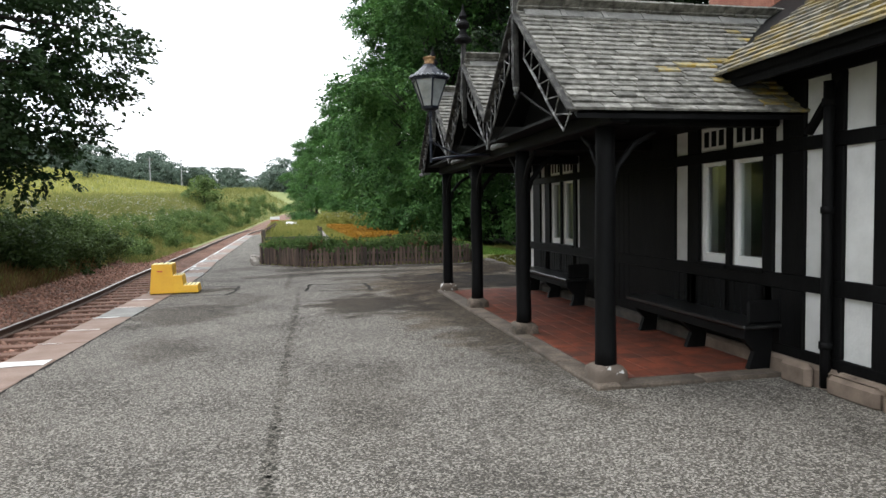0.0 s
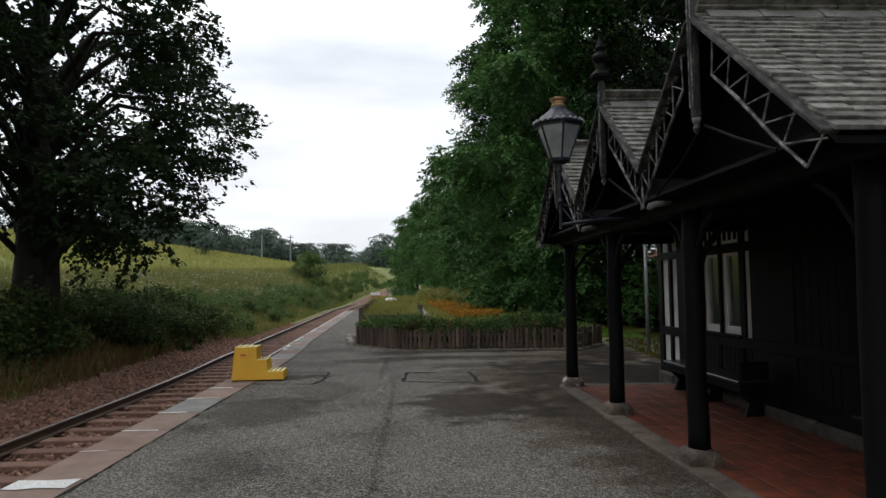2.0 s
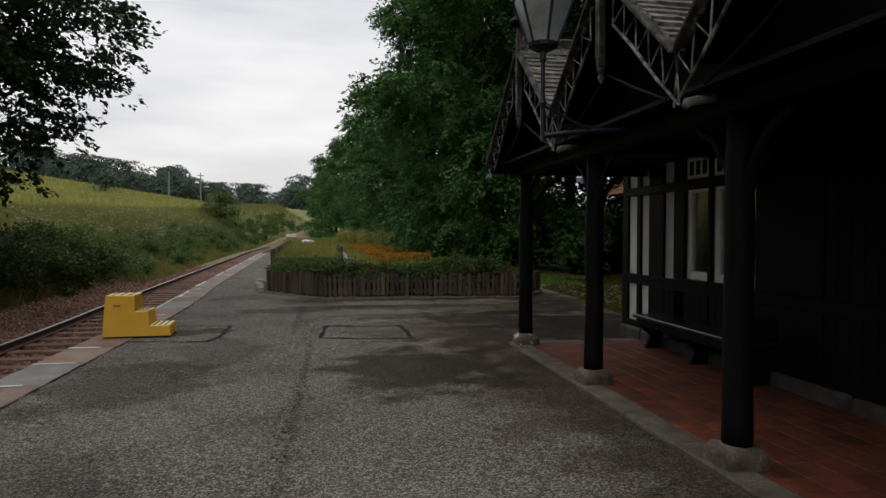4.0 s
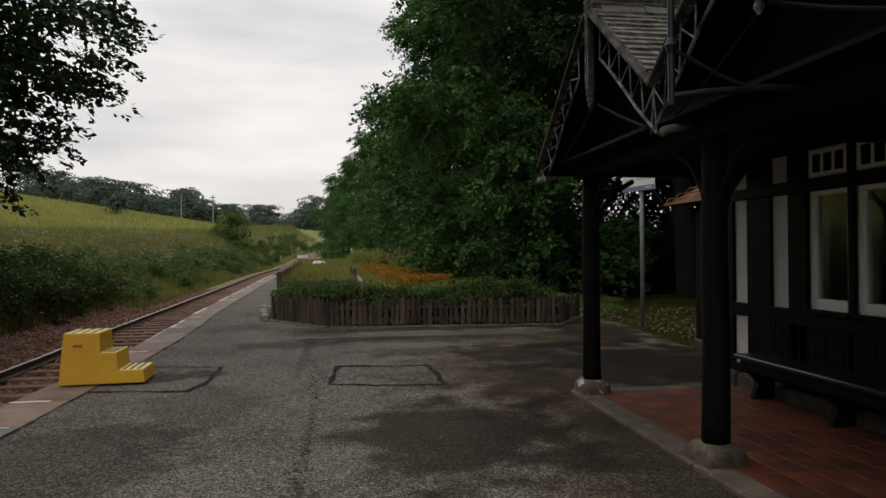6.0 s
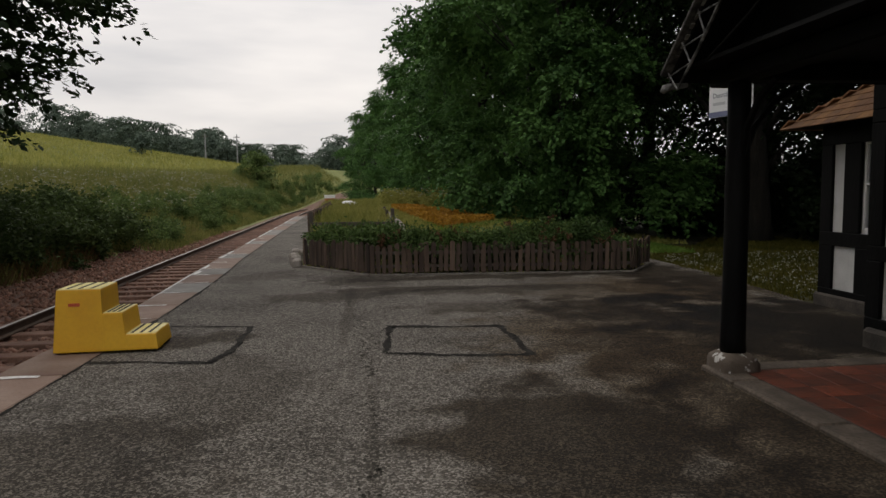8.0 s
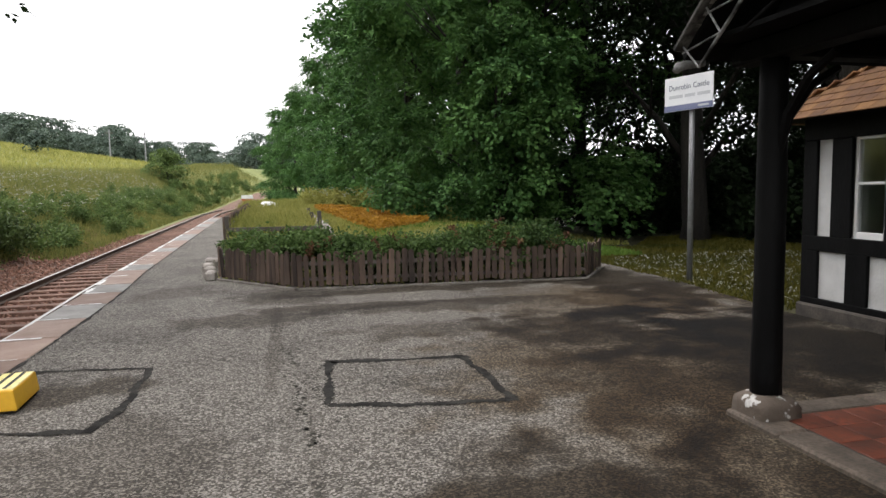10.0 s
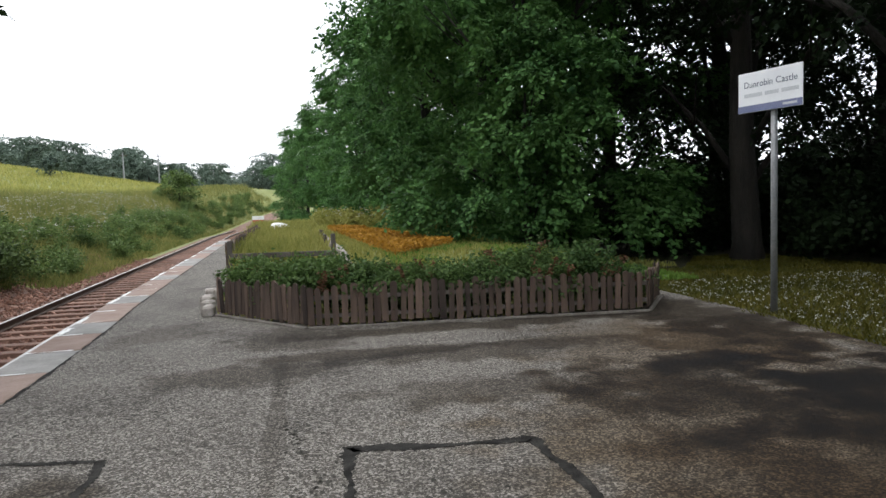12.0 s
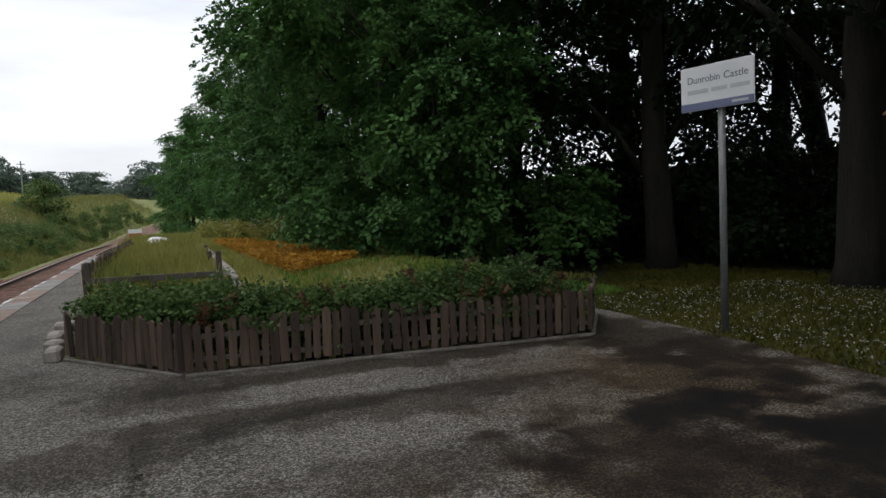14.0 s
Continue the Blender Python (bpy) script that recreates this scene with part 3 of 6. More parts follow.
# ---- railway ----
def build_track():
    def rail(off):
        prof = [(-0.07, -0.15), (0.07, -0.15), (0.07, -0.135), (0.012, -0.12), (0.012, -0.045), (0.036, -0.03), (0.036, -0.004), (0.03, 0),
                (-0.03, 0), (-0.036, -0.004), (-0.036, -0.03), (-0.012, -0.045), (-0.012, -0.12), (-0.07, -0.135)]
        ys = steps((-40, 1), (12, 8), (26, 2), (72, 6), (170, 3))
        n = len(prof)
        g = Geo()
        for y in ys:
            x = float(edge_x(y)) + off
            g.v += [(x + p, y, -0.45 + q) for p, q in prof]
        mats = []
        for j in range(len(ys) - 1):
            for k in range(n):
                g.f.append((j * n + k, j * n + (k + 1) % n, (j + 1) * n + (k + 1) % n, (j + 1) * n + k))
                mats.append(1 if k == 7 else 0)
        me = g.mesh("rail", [RAIL, RAIL_TOP])
        me.polygons.foreach_set("material_index", mats)
        ob = tagged(new("rail", me), "long rusty steel rail with a shiny worn head", "rail", "rails of the single track")
    rail(-0.80)
    rail(-2.30)
    g = Geo().box(-1.3, 1.3, -0.125, 0.125, -0.12, 0.0, 0.012)
    me = g.mesh("sleeper", SLEEPER)
    y = -6.0
    while y < 150:
        ob = new("sleeper", me)
        ob.matrix_basis = pose(float(edge_x(y)) - 1.55 + random.uniform(-0.02, 0.02), y, -0.60, 0, 0, random.uniform(-0.6, 0.6))
        tagged(ob, "worn brown timber sleeper bedded in ballast", "sleeper", "sleepers under the rails")
        y += 0.72


build_track()


# ---- station house ----
WALL_X = 5.12
PILLAR_Y = (5.77, 8.12, 10.47, 12.80)
PILLAR_X = 3.36


def build_house():
    h = thing("station_house", "black and white half-timbered station house with a stone slate roof", "building")
    # main wall with window openings through it, facing the platform
    wins = [(5.95, 6.45), (6.53, 7.02), (10.68, 11.20), (11.27, 11.78)]
    doors = [(8.55, 9.45)]
    zs = (0.96, 2.08)
    back = WALL_X + 0.22
    g = Geo()
    ys = [-3.0]
    for a, b in sorted(wins + doors):
        ys += [a, b]
    ys.append(13.48)
    for i in range(0, len(ys), 2):
        g.box(WALL_X, back, ys[i], ys[i + 1], 0.12, 2.85)
    for a, b in wins:
        g.box(WALL_X, back, a, b, 0.12, zs[0])
        g.box(WALL_X, back, a, b, zs[1], 2.85)
    for a, b in doors:
        g.box(WALL_X, back, a, b, 2.1, 2.85)
    g.box(back, back + 3.0, 13.26, 13.48, 0.12, 2.85)
    g.box(back, back + 3.0, -3.0, -2.78, 0.12, 2.85)
    g.box(back + 3.0, back + 3.22, -3.0, 13.48, 0.12, 2.85)
    part("wall", g, RENDERED, h, "white rendered wall")
    g = Geo().box(WALL_X + 0.22, back + 3.0, -2.78, 13.26, 0.02, 0.1)
    part("inner_floor", g, OLDWOOD, h)
    g = Geo().box(WALL_X + 0.22, back + 3.0, -2.78, 13.26, 2.7, 2.76)
    part("inner_ceiling", g, RENDERED, h)
    # low sandstone plinth, stone by stone; the darker stones paint in the veranda's shade
    y = -3.0
    while y < 13.46:
        y1 = min(y + random.uniform(0.7, 1.1), 13.48)
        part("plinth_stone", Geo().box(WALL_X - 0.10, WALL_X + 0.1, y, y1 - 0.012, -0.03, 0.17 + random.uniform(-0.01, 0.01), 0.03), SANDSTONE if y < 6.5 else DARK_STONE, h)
        y = y1
    for y0, y1, out, top in ((5.14, 5.50, 0.20, 0.20), (4.45, 4.98, 0.17, 0.17), (3.7, 4.43, 0.17, 0.16)):
        part("plinth_stone", Geo().box(WALL_X - out, WALL_X - 0.1, y0, y1, -0.03, top, 0.045), SANDSTONE, h, "rounded proud sandstone block")
    # rainwater pipe by the corner stud
    g = Geo().tube([(WALL_X - 0.09, 5.06, z) for z in (0.02, 0.4, 1.2, 2.0, 2.6)], [0.045] * 5, 10)
    for z in (0.35, 1.5, 2.4):
        g.tube([(WALL_X - 0.09, 5.06, z), (WALL_X - 0.09, 5.06, z + 0.06)], [0.056, 0.056], 10)
    part("downpipe", g, BLACK, h, "black cast-iron rainwater pipe", True)
    fx = WALL_X - 0.035

    def timber(y0, y1, z0, z1, name="timber"):
        part(name, Geo().box(fx, WALL_X + 0.02, y0, y1, z0, z1, 0.008), BLACK, h)
    # horizontal rails
    timber(-3.0, 13.52, 0.14, 0.27, "sill_beam")
    timber(-3.0, 13.52, 0.80, 0.94, "rail_beam")
    timber(-3.0, 13.52, 2.06, 2.18, "head_beam")
    timber(-3.0, 13.52, 2.68, 2.85, "wall_plate")
    # studs between the white panels
    for a, b in ((4.40, 4.66), (4.96, 5.11), (5.40, 5.68), (5.80, 5.95), (6.45, 6.53), (7.02, 7.25), (7.52, 8.55), (9.45, 10.40), (10.55, 10.68),
                 (11.20, 11.27), (11.78, 12.04), (12.30, 12.70), (12.95, 13.06), (13.34, 13.52), (3.80, 3.98), (3.10, 3.28), (2.3, 2.5), (1.4, 1.6), (0.4, 0.6)):
        timber(a, b, 0.27, 0.80, "stud")
        timber(a, b, 0.94, 2.06, "stud")
        timber(a, b, 2.18, 2.68, "stud")
    # boarding under the veranda windows
    for y0, y1 in ((5.68, 7.52), (10.40, 12.30)):
        y = y0
        while y < y1 - 0.01:
            y2 = min(y + 0.115, y1)
            timber(y + 0.002, y2 - 0.002, 0.27, 0.80, "board")
            y = y2
    # diagonal brace near the corner
    g = Geo()
    g.beam((fx + 0.016, 5.36, 2.20), (fx + 0.016, 4.97, 2.66), 0.05, 0.10, 0.006, (1, 0, 0))
    part("brace", g, BLACK, h)
    for a, b in wins:
        w = part("window", Geo().box(WALL_X + 0.02, WALL_X + 0.10, a + 0.002, a + 0.065, zs[0], zs[1], 0.006)
                 .box(WALL_X + 0.02, WALL_X + 0.10, b - 0.065, b - 0.002, zs[0], zs[1], 0.006)
                 .box(WALL_X + 0.02, WALL_X + 0.10, a + 0.065, b - 0.065, zs[0], zs[0] + 0.10, 0.006)
                 .box(WALL_X + 0.02, WALL_X + 0.10, a + 0.065, b - 0.065, zs[1] - 0.06, zs[1], 0.006), WHITE_PAINT, h, "white painted window frame")
        part("pane", Geo().box(WALL_X + 0.055, WALL_X + 0.062, a + 0.065, b - 0.065, zs[0] + 0.1, zs[1] - 0.06), GLASS, w)
        part("sill", Geo().box(WALL_X - 0.055, WALL_X + 0.02, a - 0.02, b + 0.02, zs[0] - 0.045, zs[0], 0.008), BLACK, w)
        # small leaded light above
        g = Geo()
        for z in (2.20, 2.40):
            g.box(WALL_X - 0.012, WALL_X + 0.015, a + 0.03, b - 0.03, z, z + 0.03)
        for k in range(4):
            yy = a + 0.03 + (b - a - 0.09) * k / 3
            g.box(WALL_X - 0.012, WALL_X + 0.015, yy, yy + 0.03, 2.23, 2.40)
        g2 = Geo().box(WALL_X - 0.004, WALL_X + 0.004, a + 0.06, b - 0.06, 2.23, 2.40)
        t = part("transom_light", g, WHITE_PAINT, h, "small white transom frame")
        part("pane", g2, BLACK, t)
    for a, b in doors:
        d = part("door", Geo().box(WALL_X - 0.01, WALL_X + 0.06, a, b, 0.12, 2.1), BLACK, h, "black boarded door")
        timber(a - 0.02, b + 0.02, 2.18, 2.68, "stud")
        for k in range(6):
            part("board", Geo().box(WALL_X - 0.025, WALL_X - 0.01, a + 0.01 + k * 0.148, a + 0.15 + k * 0.148, 0.16, 2.06, 0.004), BLACK, d)
    # main roof: a plain slope towards the platform and one behind
    g = Geo()
    ex, ez, rx, rz = 4.58, 2.80, 7.0, 4.45
    g.prism([(ex, ez), (rx, rz), (9.4, ez), (9.4, ez - 0.06), (rx, rz - 0.08), (ex, ez - 0.06)], -3.6, 13.75, "y")
    roof = part("roof", g, BLACK, h, "dark roof boards under mossy slates")
    g = Geo()
    slope = math.atan2(rz - ez, rx - ex)
    length = math.hypot(rx - ex, rz - ez)
    k = 0
    s = -0.06
    while s < length - 0.05:
        y = -3.6 + (0.12 if k % 2 else 0) + random.uniform(0, 0.05)
        while y < 13.8:
            w = random.uniform(0.16, 0.27)
            if y < 6.0:
                t = random.uniform(0.02, 0.03)
                m = Matrix.Translation((ex, 0, ez)) @ Matrix.Rotation(-slope, 4, "Y") @ Matrix.Translation((s, y, 0.03)) @ Matrix.Rotation(radians(9), 4, "Y")
                g.box(0, 0.25, 0.004, w - 0.004, 0, t, 0, m)
            y += w
        s += 0.125
        k += 1
    tagged(part("slate_rows", g, SLATE_MOSS, roof, "mossy overlapping stone slates with yellow lichen"), kind="stuff")
    part("fascia", Geo().box(ex + 0.03, ex + 0.07, -3.6, 13.75, 2.66, 2.76, 0.006), BLACK, h)
    # chimney above the ridge
    g = Geo().box(6.3, 7.2, 7.4, 8.7, 3.6, 5.6, 0.02)
    part("chimney", g, BRICK, h, "red stone chimney stack")
    return h


def build_wing():
    """The lower end of the house, set back, with a lichen-covered roof."""
    h = thing("side_wing", "small half-timbered end wing with an orange lichen-covered roof", "building", (0.16, -0.17, 0))
    x = 6.05
    g = Geo()
    win = (14.75, 15.15)
    for a, b in ((13.70, win[0]), (win[1], 15.78)):
        g.box(x, x + 0.2, a, b, 0.12, 2.3)
    g.box(x, x + 0.2, *win, 0.12, 0.92)
    g.box(x, x + 0.2, *win, 2.02, 2.3)
    g.box(x + 0.2, x + 2.4, 15.58, 15.78, 0.12, 2.3).box(x + 2.2, x + 2.4, 13.66, 15.58, 0.12, 2.3)
    part("wall", g, RENDERED, h, "white rendered wall")
    part("plinth", Geo().box(x - 0.08, x + 0.1, 13.66, 15.84, -0.03, 0.15, 0.02), DARK_STONE, h)
    f = x - 0.035
    for y0, y1, z0, z1, nm in ((13.66, 15.82, 0.13, 0.22, "sill_beam"), (13.66, 15.82, 0.76, 0.93, "rail_beam"), (13.66, 15.82, 2.0, 2.3, "head_beam"),
                               (13.66, 14.0, 0.22, 0.76, "stud"), (14.30, 14.62, 0.22, 0.76, "stud"), (14.92, 15.20, 0.22, 0.76, "stud"), (15.58, 15.82, 0.22, 0.76, "stud"),
                               (13.66, 14.10, 0.93, 2.0, "stud"), (14.35, 14.75, 0.93, 2.0, "stud"), (15.15, 15.42, 0.93, 2.0, "stud"), (15.62, 15.82, 0.93, 2.0, "stud")):
        part(nm, Geo().box(f, x + 0.02, y0, y1, z0, z1, 0.008), BLACK, h)
    a, b = win
    w = part("window", Geo().box(x + 0.01, x + 0.08, a, a + 0.04, 0.92, 2.02, 0.005).box(x + 0.01, x + 0.08, b - 0.04, b, 0.92, 2.02, 0.005)
             .box(x + 0.01, x + 0.08, a + 0.04, b - 0.04, 0.92, 1.0, 0.005).box(x + 0.01, x + 0.08, a + 0.04, b - 0.04, 1.5, 1.53, 0.003)
             .box(x + 0.01, x + 0.08, a + 0.04, b - 0.04, 1.97, 2.02, 0.005), WHITE_PAINT, h, "white painted window frame")
    part("pane", Geo().box(x + 0.04, x + 0.046, a + 0.04, b - 0.04, 1.0, 1.97), GLASS, w)
    # hipped roof
    ez, rz = 2.24, 3.35
    x0, x1, y0, y1 = x - 0.32, x + 2.7, 13.70, 16.15
    apx, apy = x + 1.2, 14.3
    g = Geo().add([(x0, y0, ez), (x1, y0, ez), (x1, y1, ez), (x0, y1, ez), (apx, apy, rz), (apx, y0, rz)],
                  [(0, 3, 4, 5), (3, 2, 4), (2, 1, 5, 4), (0, 5, 1), (0, 1, 2, 3)])
    roof = part("roof", g, BLACK, h)
    me = None
    n = 9
    ax = Vector((apx - x0, 0, rz - ez))
    slope, length = math.atan2(ax.z, ax.x), math.hypot(ax.x, ax.z)
    me = Geo().box(0, 0.2, 0.003, 0.187, 0, 0.014, 0.003).mesh("roof_tile", TILE_ORANGE)
    for r in range(n):
        s = -0.06 + r * 0.15
        ye = y1 + 0.05 - (s / length) * (y1 - apy)
        y = y0 + (0.09 if r % 2 else 0)
        while y < ye - 0.1:
            ob = new("roof_tile", me)
            ob.parent = roof
            ob.matrix_basis = Matrix.Translation((x0, 0, ez)) @ Matrix.Rotation(-slope, 4, "Y") @ Matrix.Translation((s, y, 0.02)) @ Matrix.Rotation(radians(4), 4, "Y")
            y += 0.19
    g = Geo()
    sl2 = math.atan2(rz - ez, y1 - apy)
    for r in range(13):
        s = -0.05 + r * 0.15
        frac = s / math.hypot(rz - ez, y1 - apy)
        xa, xb = x0 + frac * (apx - x0), x1 - frac * (x1 - apx)
        if xb - xa > 0.2:
            m = Matrix.Translation((0, y1, ez)) @ Matrix.Rotation(-sl2, 4, "X")
            g.box(xa, xb, -s - 0.2, -s, 0.01, 0.03, 0, m)
    tagged(part("tile_rows", g, TILE_ORANGE, roof), kind="stuff")


build_house()
build_wing()


# ---- veranda ----
def build_veranda():
    v = thing("veranda", "black timber veranda with three slated gables", "veranda")
    r0 = random.Random(4)
    for y in PILLAR_Y:
        prof = [(0.098, 0.16), (0.096, 0.3), (0.09, 0.9), (0.092, 1.5), (0.085, 2.0), (0.086, 2.34)]
        pts = [(PILLAR_X + r0.uniform(-0.008, 0.008), y + r0.uniform(-0.008, 0.008), z) for _, z in prof]
        p = part("pillar", Geo().tube(pts, [q for q, _ in prof], 14), BLACK, v, "round black tree-trunk pillar", True)
        g = Geo()
        a, b = 0.150, 0.130
        lay = [(a, 0.0), (a * 1.02, 0.04), (a, 0.10), (a * 0.95, 0.135), (b * 0.86, 0.165), (b * 0.72, 0.175)]
        n = 20
        for k, (rr, z) in enumerate(lay):
            for i in range(n):
                t = 6.2832 * (i + 0.5) / n
                sq = rr / max(abs(math.cos(t)), abs(math.sin(t))) * 0.80 + rr * 0.22
                g.v.append((PILLAR_X + sq * math.cos(t) + r0.uniform(-0.007, 0.007), y + sq * math.sin(t) + r0.uniform(-0.007, 0.007), z + r0.uniform(-0.005, 0.005) * (k > 0)))
        for k in range(len(lay) - 1):
            g.f += [(k * n + i, k * n + (i + 1) % n, (k + 1) * n + (i + 1) % n, (k + 1) * n + i) for i in range(n)]
        g.f.append(tuple((len(lay) - 1) * n + i for i in range(n)))
        part("base_stone", g, FOOT_STONE if y != PILLAR_Y[0] and y != PILLAR_Y[3] else STONE_PAINTED, p, "weathered stone foot", True)
        # curved braces under the beam
        g = Geo()
        for d in (-1, 1):
            if (y == PILLAR_Y[0] and d < 0) or (y == PILLAR_Y[3] and d > 0):
                continue
            g.tube([(PILLAR_X, y + d * 0.06, 1.72), (PILLAR_X, y + d * 0.12, 1.95), (PILLAR_X, y + d * 0.28, 2.15), (PILLAR_X, y + d * 0.48, 2.26)], [0.028, 0.03, 0.03, 0.025], 6)
        g.tube([(PILLAR_X + 0.05, y, 1.72), (PILLAR_X + 0.12, y, 1.95), (PILLAR_X + 0.28, y, 2.15), (PILLAR_X + 0.48, y, 2.26)], [0.028, 0.03, 0.03, 0.025], 6)
        part("brace", g, BLACK, p)
    part("front_beam", Geo().box(PILLAR_X - 0.09, PILLAR_X + 0.09, 5.45, 13.1, 2.30, 2.44, 0.015), BLACK, v)
    for y in PILLAR_Y:
        part("cross_beam", Geo().box(PILLAR_X + 0.09, WALL_X - 0.04, y - 0.08, y + 0.08, 2.31, 2.43, 0.015), BLACK, v)
    # lead outlets where the valleys between the gables drain
    for x, y, z in ((3.02, 8.12, 2.36), (3.02, 10.47, 2.36), (2.95, 13.16, 2.31)):
        part("gutter_end", Geo().tube([(x + 0.16, y, z + 0.03), (x + 0.03, y, z + 0.012), (x - 0.03, y, z - 0.005), (x - 0.05, y, z - 0.035)], [0.026, 0.030, 0.033, 0.022], 12), LEAD, v, "pale grey lead gutter outlet", True)
    part("ceiling_panel", Geo().box(3.05, WALL_X - 0.04, 5.47, 13.05, 2.44, 2.47), BLACK, v)
    return v


LEAD = material("pale_lead", (0.10, 0.10, 0.097), (0.20, 0.20, 0.193), rough=0.6, scale=8, fine=50, bump=0.2)
STONE_PAINTED = material("painted_stone", (0.10, 0.078, 0.06), (0.50, 0.49, 0.47), rough=0.85, scale=11, fine=40, bump=0.7, lo=0.62, hi=0.66, c3=(0.12, 0.09, 0.07), fine_mix=0.3)
veranda = build_veranda()
GABLE_Y = (6.94, 9.30, 11.64)
VERGE_X, RIDGE_Z, PITCH = 2.93, 3.66, 0.815


def build_gable(i, cy):
    g_near = 1.52 if i == 0 else 1.18
    g_far = 1.50 if i == 2 else 1.18
    back = {0: 6.0, 1: 6.0, 2: 6.0}[i]
    gab = part("gable_roof", Geo().prism([(cy - g_near, RIDGE_Z - PITCH * g_near - 0.05), (cy, RIDGE_Z - 0.05), (cy + g_far, RIDGE_Z - PITCH * g_far - 0.05),
                                          (cy + g_far, RIDGE_Z - PITCH * g_far - 0.09), (cy, RIDGE_Z - 0.10), (cy - g_near, RIDGE_Z - PITCH * g_near - 0.09)],
                                         VERGE_X + 0.02, back, "x"), BLACK, veranda, "steep gable of overlapping stone slates")
    rg = random.Random(10 + i)
    ang = math.atan(PITCH)
    singles = [Geo().box(0.003, w - 0.003, 0, 0.25, 0, t, 0.003).mesh("slate", SLATE) for w, t in ((0.17, 0.024), (0.20, 0.030), (0.23, 0.022), (0.26, 0.027))]
    widths = (0.17, 0.20, 0.23, 0.26)
    lichen = []
    for me in singles:
        other = me.copy()
        other.materials[0] = SLATE_LICHEN
        lichen.append(other)
    rest = Geo()
    count = 0
    for side in (-1, 1):
        run = g_near if side < 0 else g_far
        length = run / math.cos(ang)
        s, k = -0.05, 0
        while s < length - 0.06:
            x = VERGE_X - rg.uniform(0.0, 0.02)
            # near the house the slates stop where the main roof cuts in
            zz = RIDGE_Z - PITCH * run + s * math.sin(ang)
            stop = max(WALL_X - 0.02, 4.58 + max(0, zz - 2.80) / 0.68 + 0.1)
            while x < stop:
                q = rg.randrange(4)
                m = Matrix.Translation((0, cy + side * run, RIDGE_Z - PITCH * run)) @ Matrix.Rotation(0 if side < 0 else math.pi, 4, "Z")
                off = x if side < 0 else -x - widths[q]
                m = m @ Matrix.Rotation(ang, 4, "X") @ Matrix.Translation((off, s, -0.03)) @ Matrix.Rotation(radians(-10.5 + rg.uniform(-1.5, 1.5)), 4, "X")
                m = m @ Matrix.Translation((0, 0, 0.028))
                if i == 0 and side < 0 and count < 290:
                    ob = new("slate", (lichen if rg.random() < min(0.9, max(0, (x - 3.9 - 0.9 * (s > 0.9)) * 0.7)) else singles)[q])
                    ob.parent, ob.matrix_basis = gab, m
                    count += 1
                else:
                    rest.box(0.003, widths[q] - 0.003, 0, 0.25, 0, rg.uniform(0.017, 0.027), 0, m)
                x += widths[q]
            s += 0.100
            k += 1
    tagged(part("slate_rows", rest, SLATE_STUFF, gab), kind="stuff")
    # stone ridge pieces
    x = VERGE_X + 0.06
    while x < back - 0.2:
        w = 0.46
        g = Geo().prism([(cy - 0.14, RIDGE_Z - 0.085), (cy - 0.015, RIDGE_Z + 0.045), (cy + 0.015, RIDGE_Z + 0.045), (cy + 0.14, RIDGE_Z - 0.085), (cy, RIDGE_Z + 0.01)], x, x + w - 0.01, "x")
        g.prism([(cy - 0.155, RIDGE_Z - 0.09), (cy - 0.016, RIDGE_Z + 0.06), (cy + 0.016, RIDGE_Z + 0.06), (cy + 0.155, RIDGE_Z - 0.09), (cy, RIDGE_Z + 0.02)], x + w - 0.07, x + w - 0.01, "x")
        part("ridge_piece", g, RIDGE, gab)
        x += w
    # barge boards, lattice of sticks below them
    bx = VERGE_X - 0.012
    for side in (-1, 1):
        run = g_near if side < 0 else g_far
        a, b = Vector((bx, cy + side * 0.03, RIDGE_Z - 0.06)), Vector((bx, cy + side * run, RIDGE_Z - 0.03 - PITCH * run))
        part("barge_board", Geo().beam(a, b, 0.03, 0.10, 0.006, (1, 0, 0)), BARGE, gab)
        low = Vector((0, 0, -0.31))
        p, q = a + (b - a) * 0.16 + low, a + (b - a) * (1.03 if run < 1.3 else 0.86) + low
        g = Geo().tube([p, p + (q - p) * 0.33 + Vector((0, 0, 0.012)), p + (q - p) * 0.7 + Vector((0, 0, -0.012)), q], [0.011, 0.014, 0.013, 0.010], 6)
        n = 5
        for j in range(n + 1):
            f0 = j / n
            top = a + (b - a) * min(0.99, 0.18 + 0.80 * f0)
            bot = p + (q - p) * f0
            g.tube([top, bot], [0.007, 0.007], 5)
            if j < n:
                nxt = a + (b - a) * min(0.99, 0.18 + 0.80 * (f0 + 1 / n))
                g.tube([bot, nxt + Vector((0, 0, -0.05))], [0.0065, 0.0065], 5)
        part("lattice", g, BLACK_WORN, gab, "lattice of peeling rustic sticks")
    # upright apex post with pendant and finial
    post = part("apex_post", Geo().box(bx - 0.032, bx + 0.032, cy - 0.032, cy + 0.032, RIDGE_Z - 0.80, RIDGE_Z + 0.24, 0.012), BARGE, gab)
    # Thin pale beads draw the two edge lines of the post.
    for d in (-0.026, 0.026):
        part("bead", Geo().box(bx - 0.037, bx - 0.0325, cy + d - 0.005, cy + d + 0.005, RIDGE_Z - 0.72, RIDGE_Z + 0.12), BLACK_WORN, post, "thin pale edge bead")
    part("pendant", Geo().spin([(0.008, -0.12), (0.028, -0.08), (0.02, -0.05), (0.034, -0.015), (0.034, 0.0)], 10, (bx, cy, RIDGE_Z - 0.80)), BLACK_WORN, post)
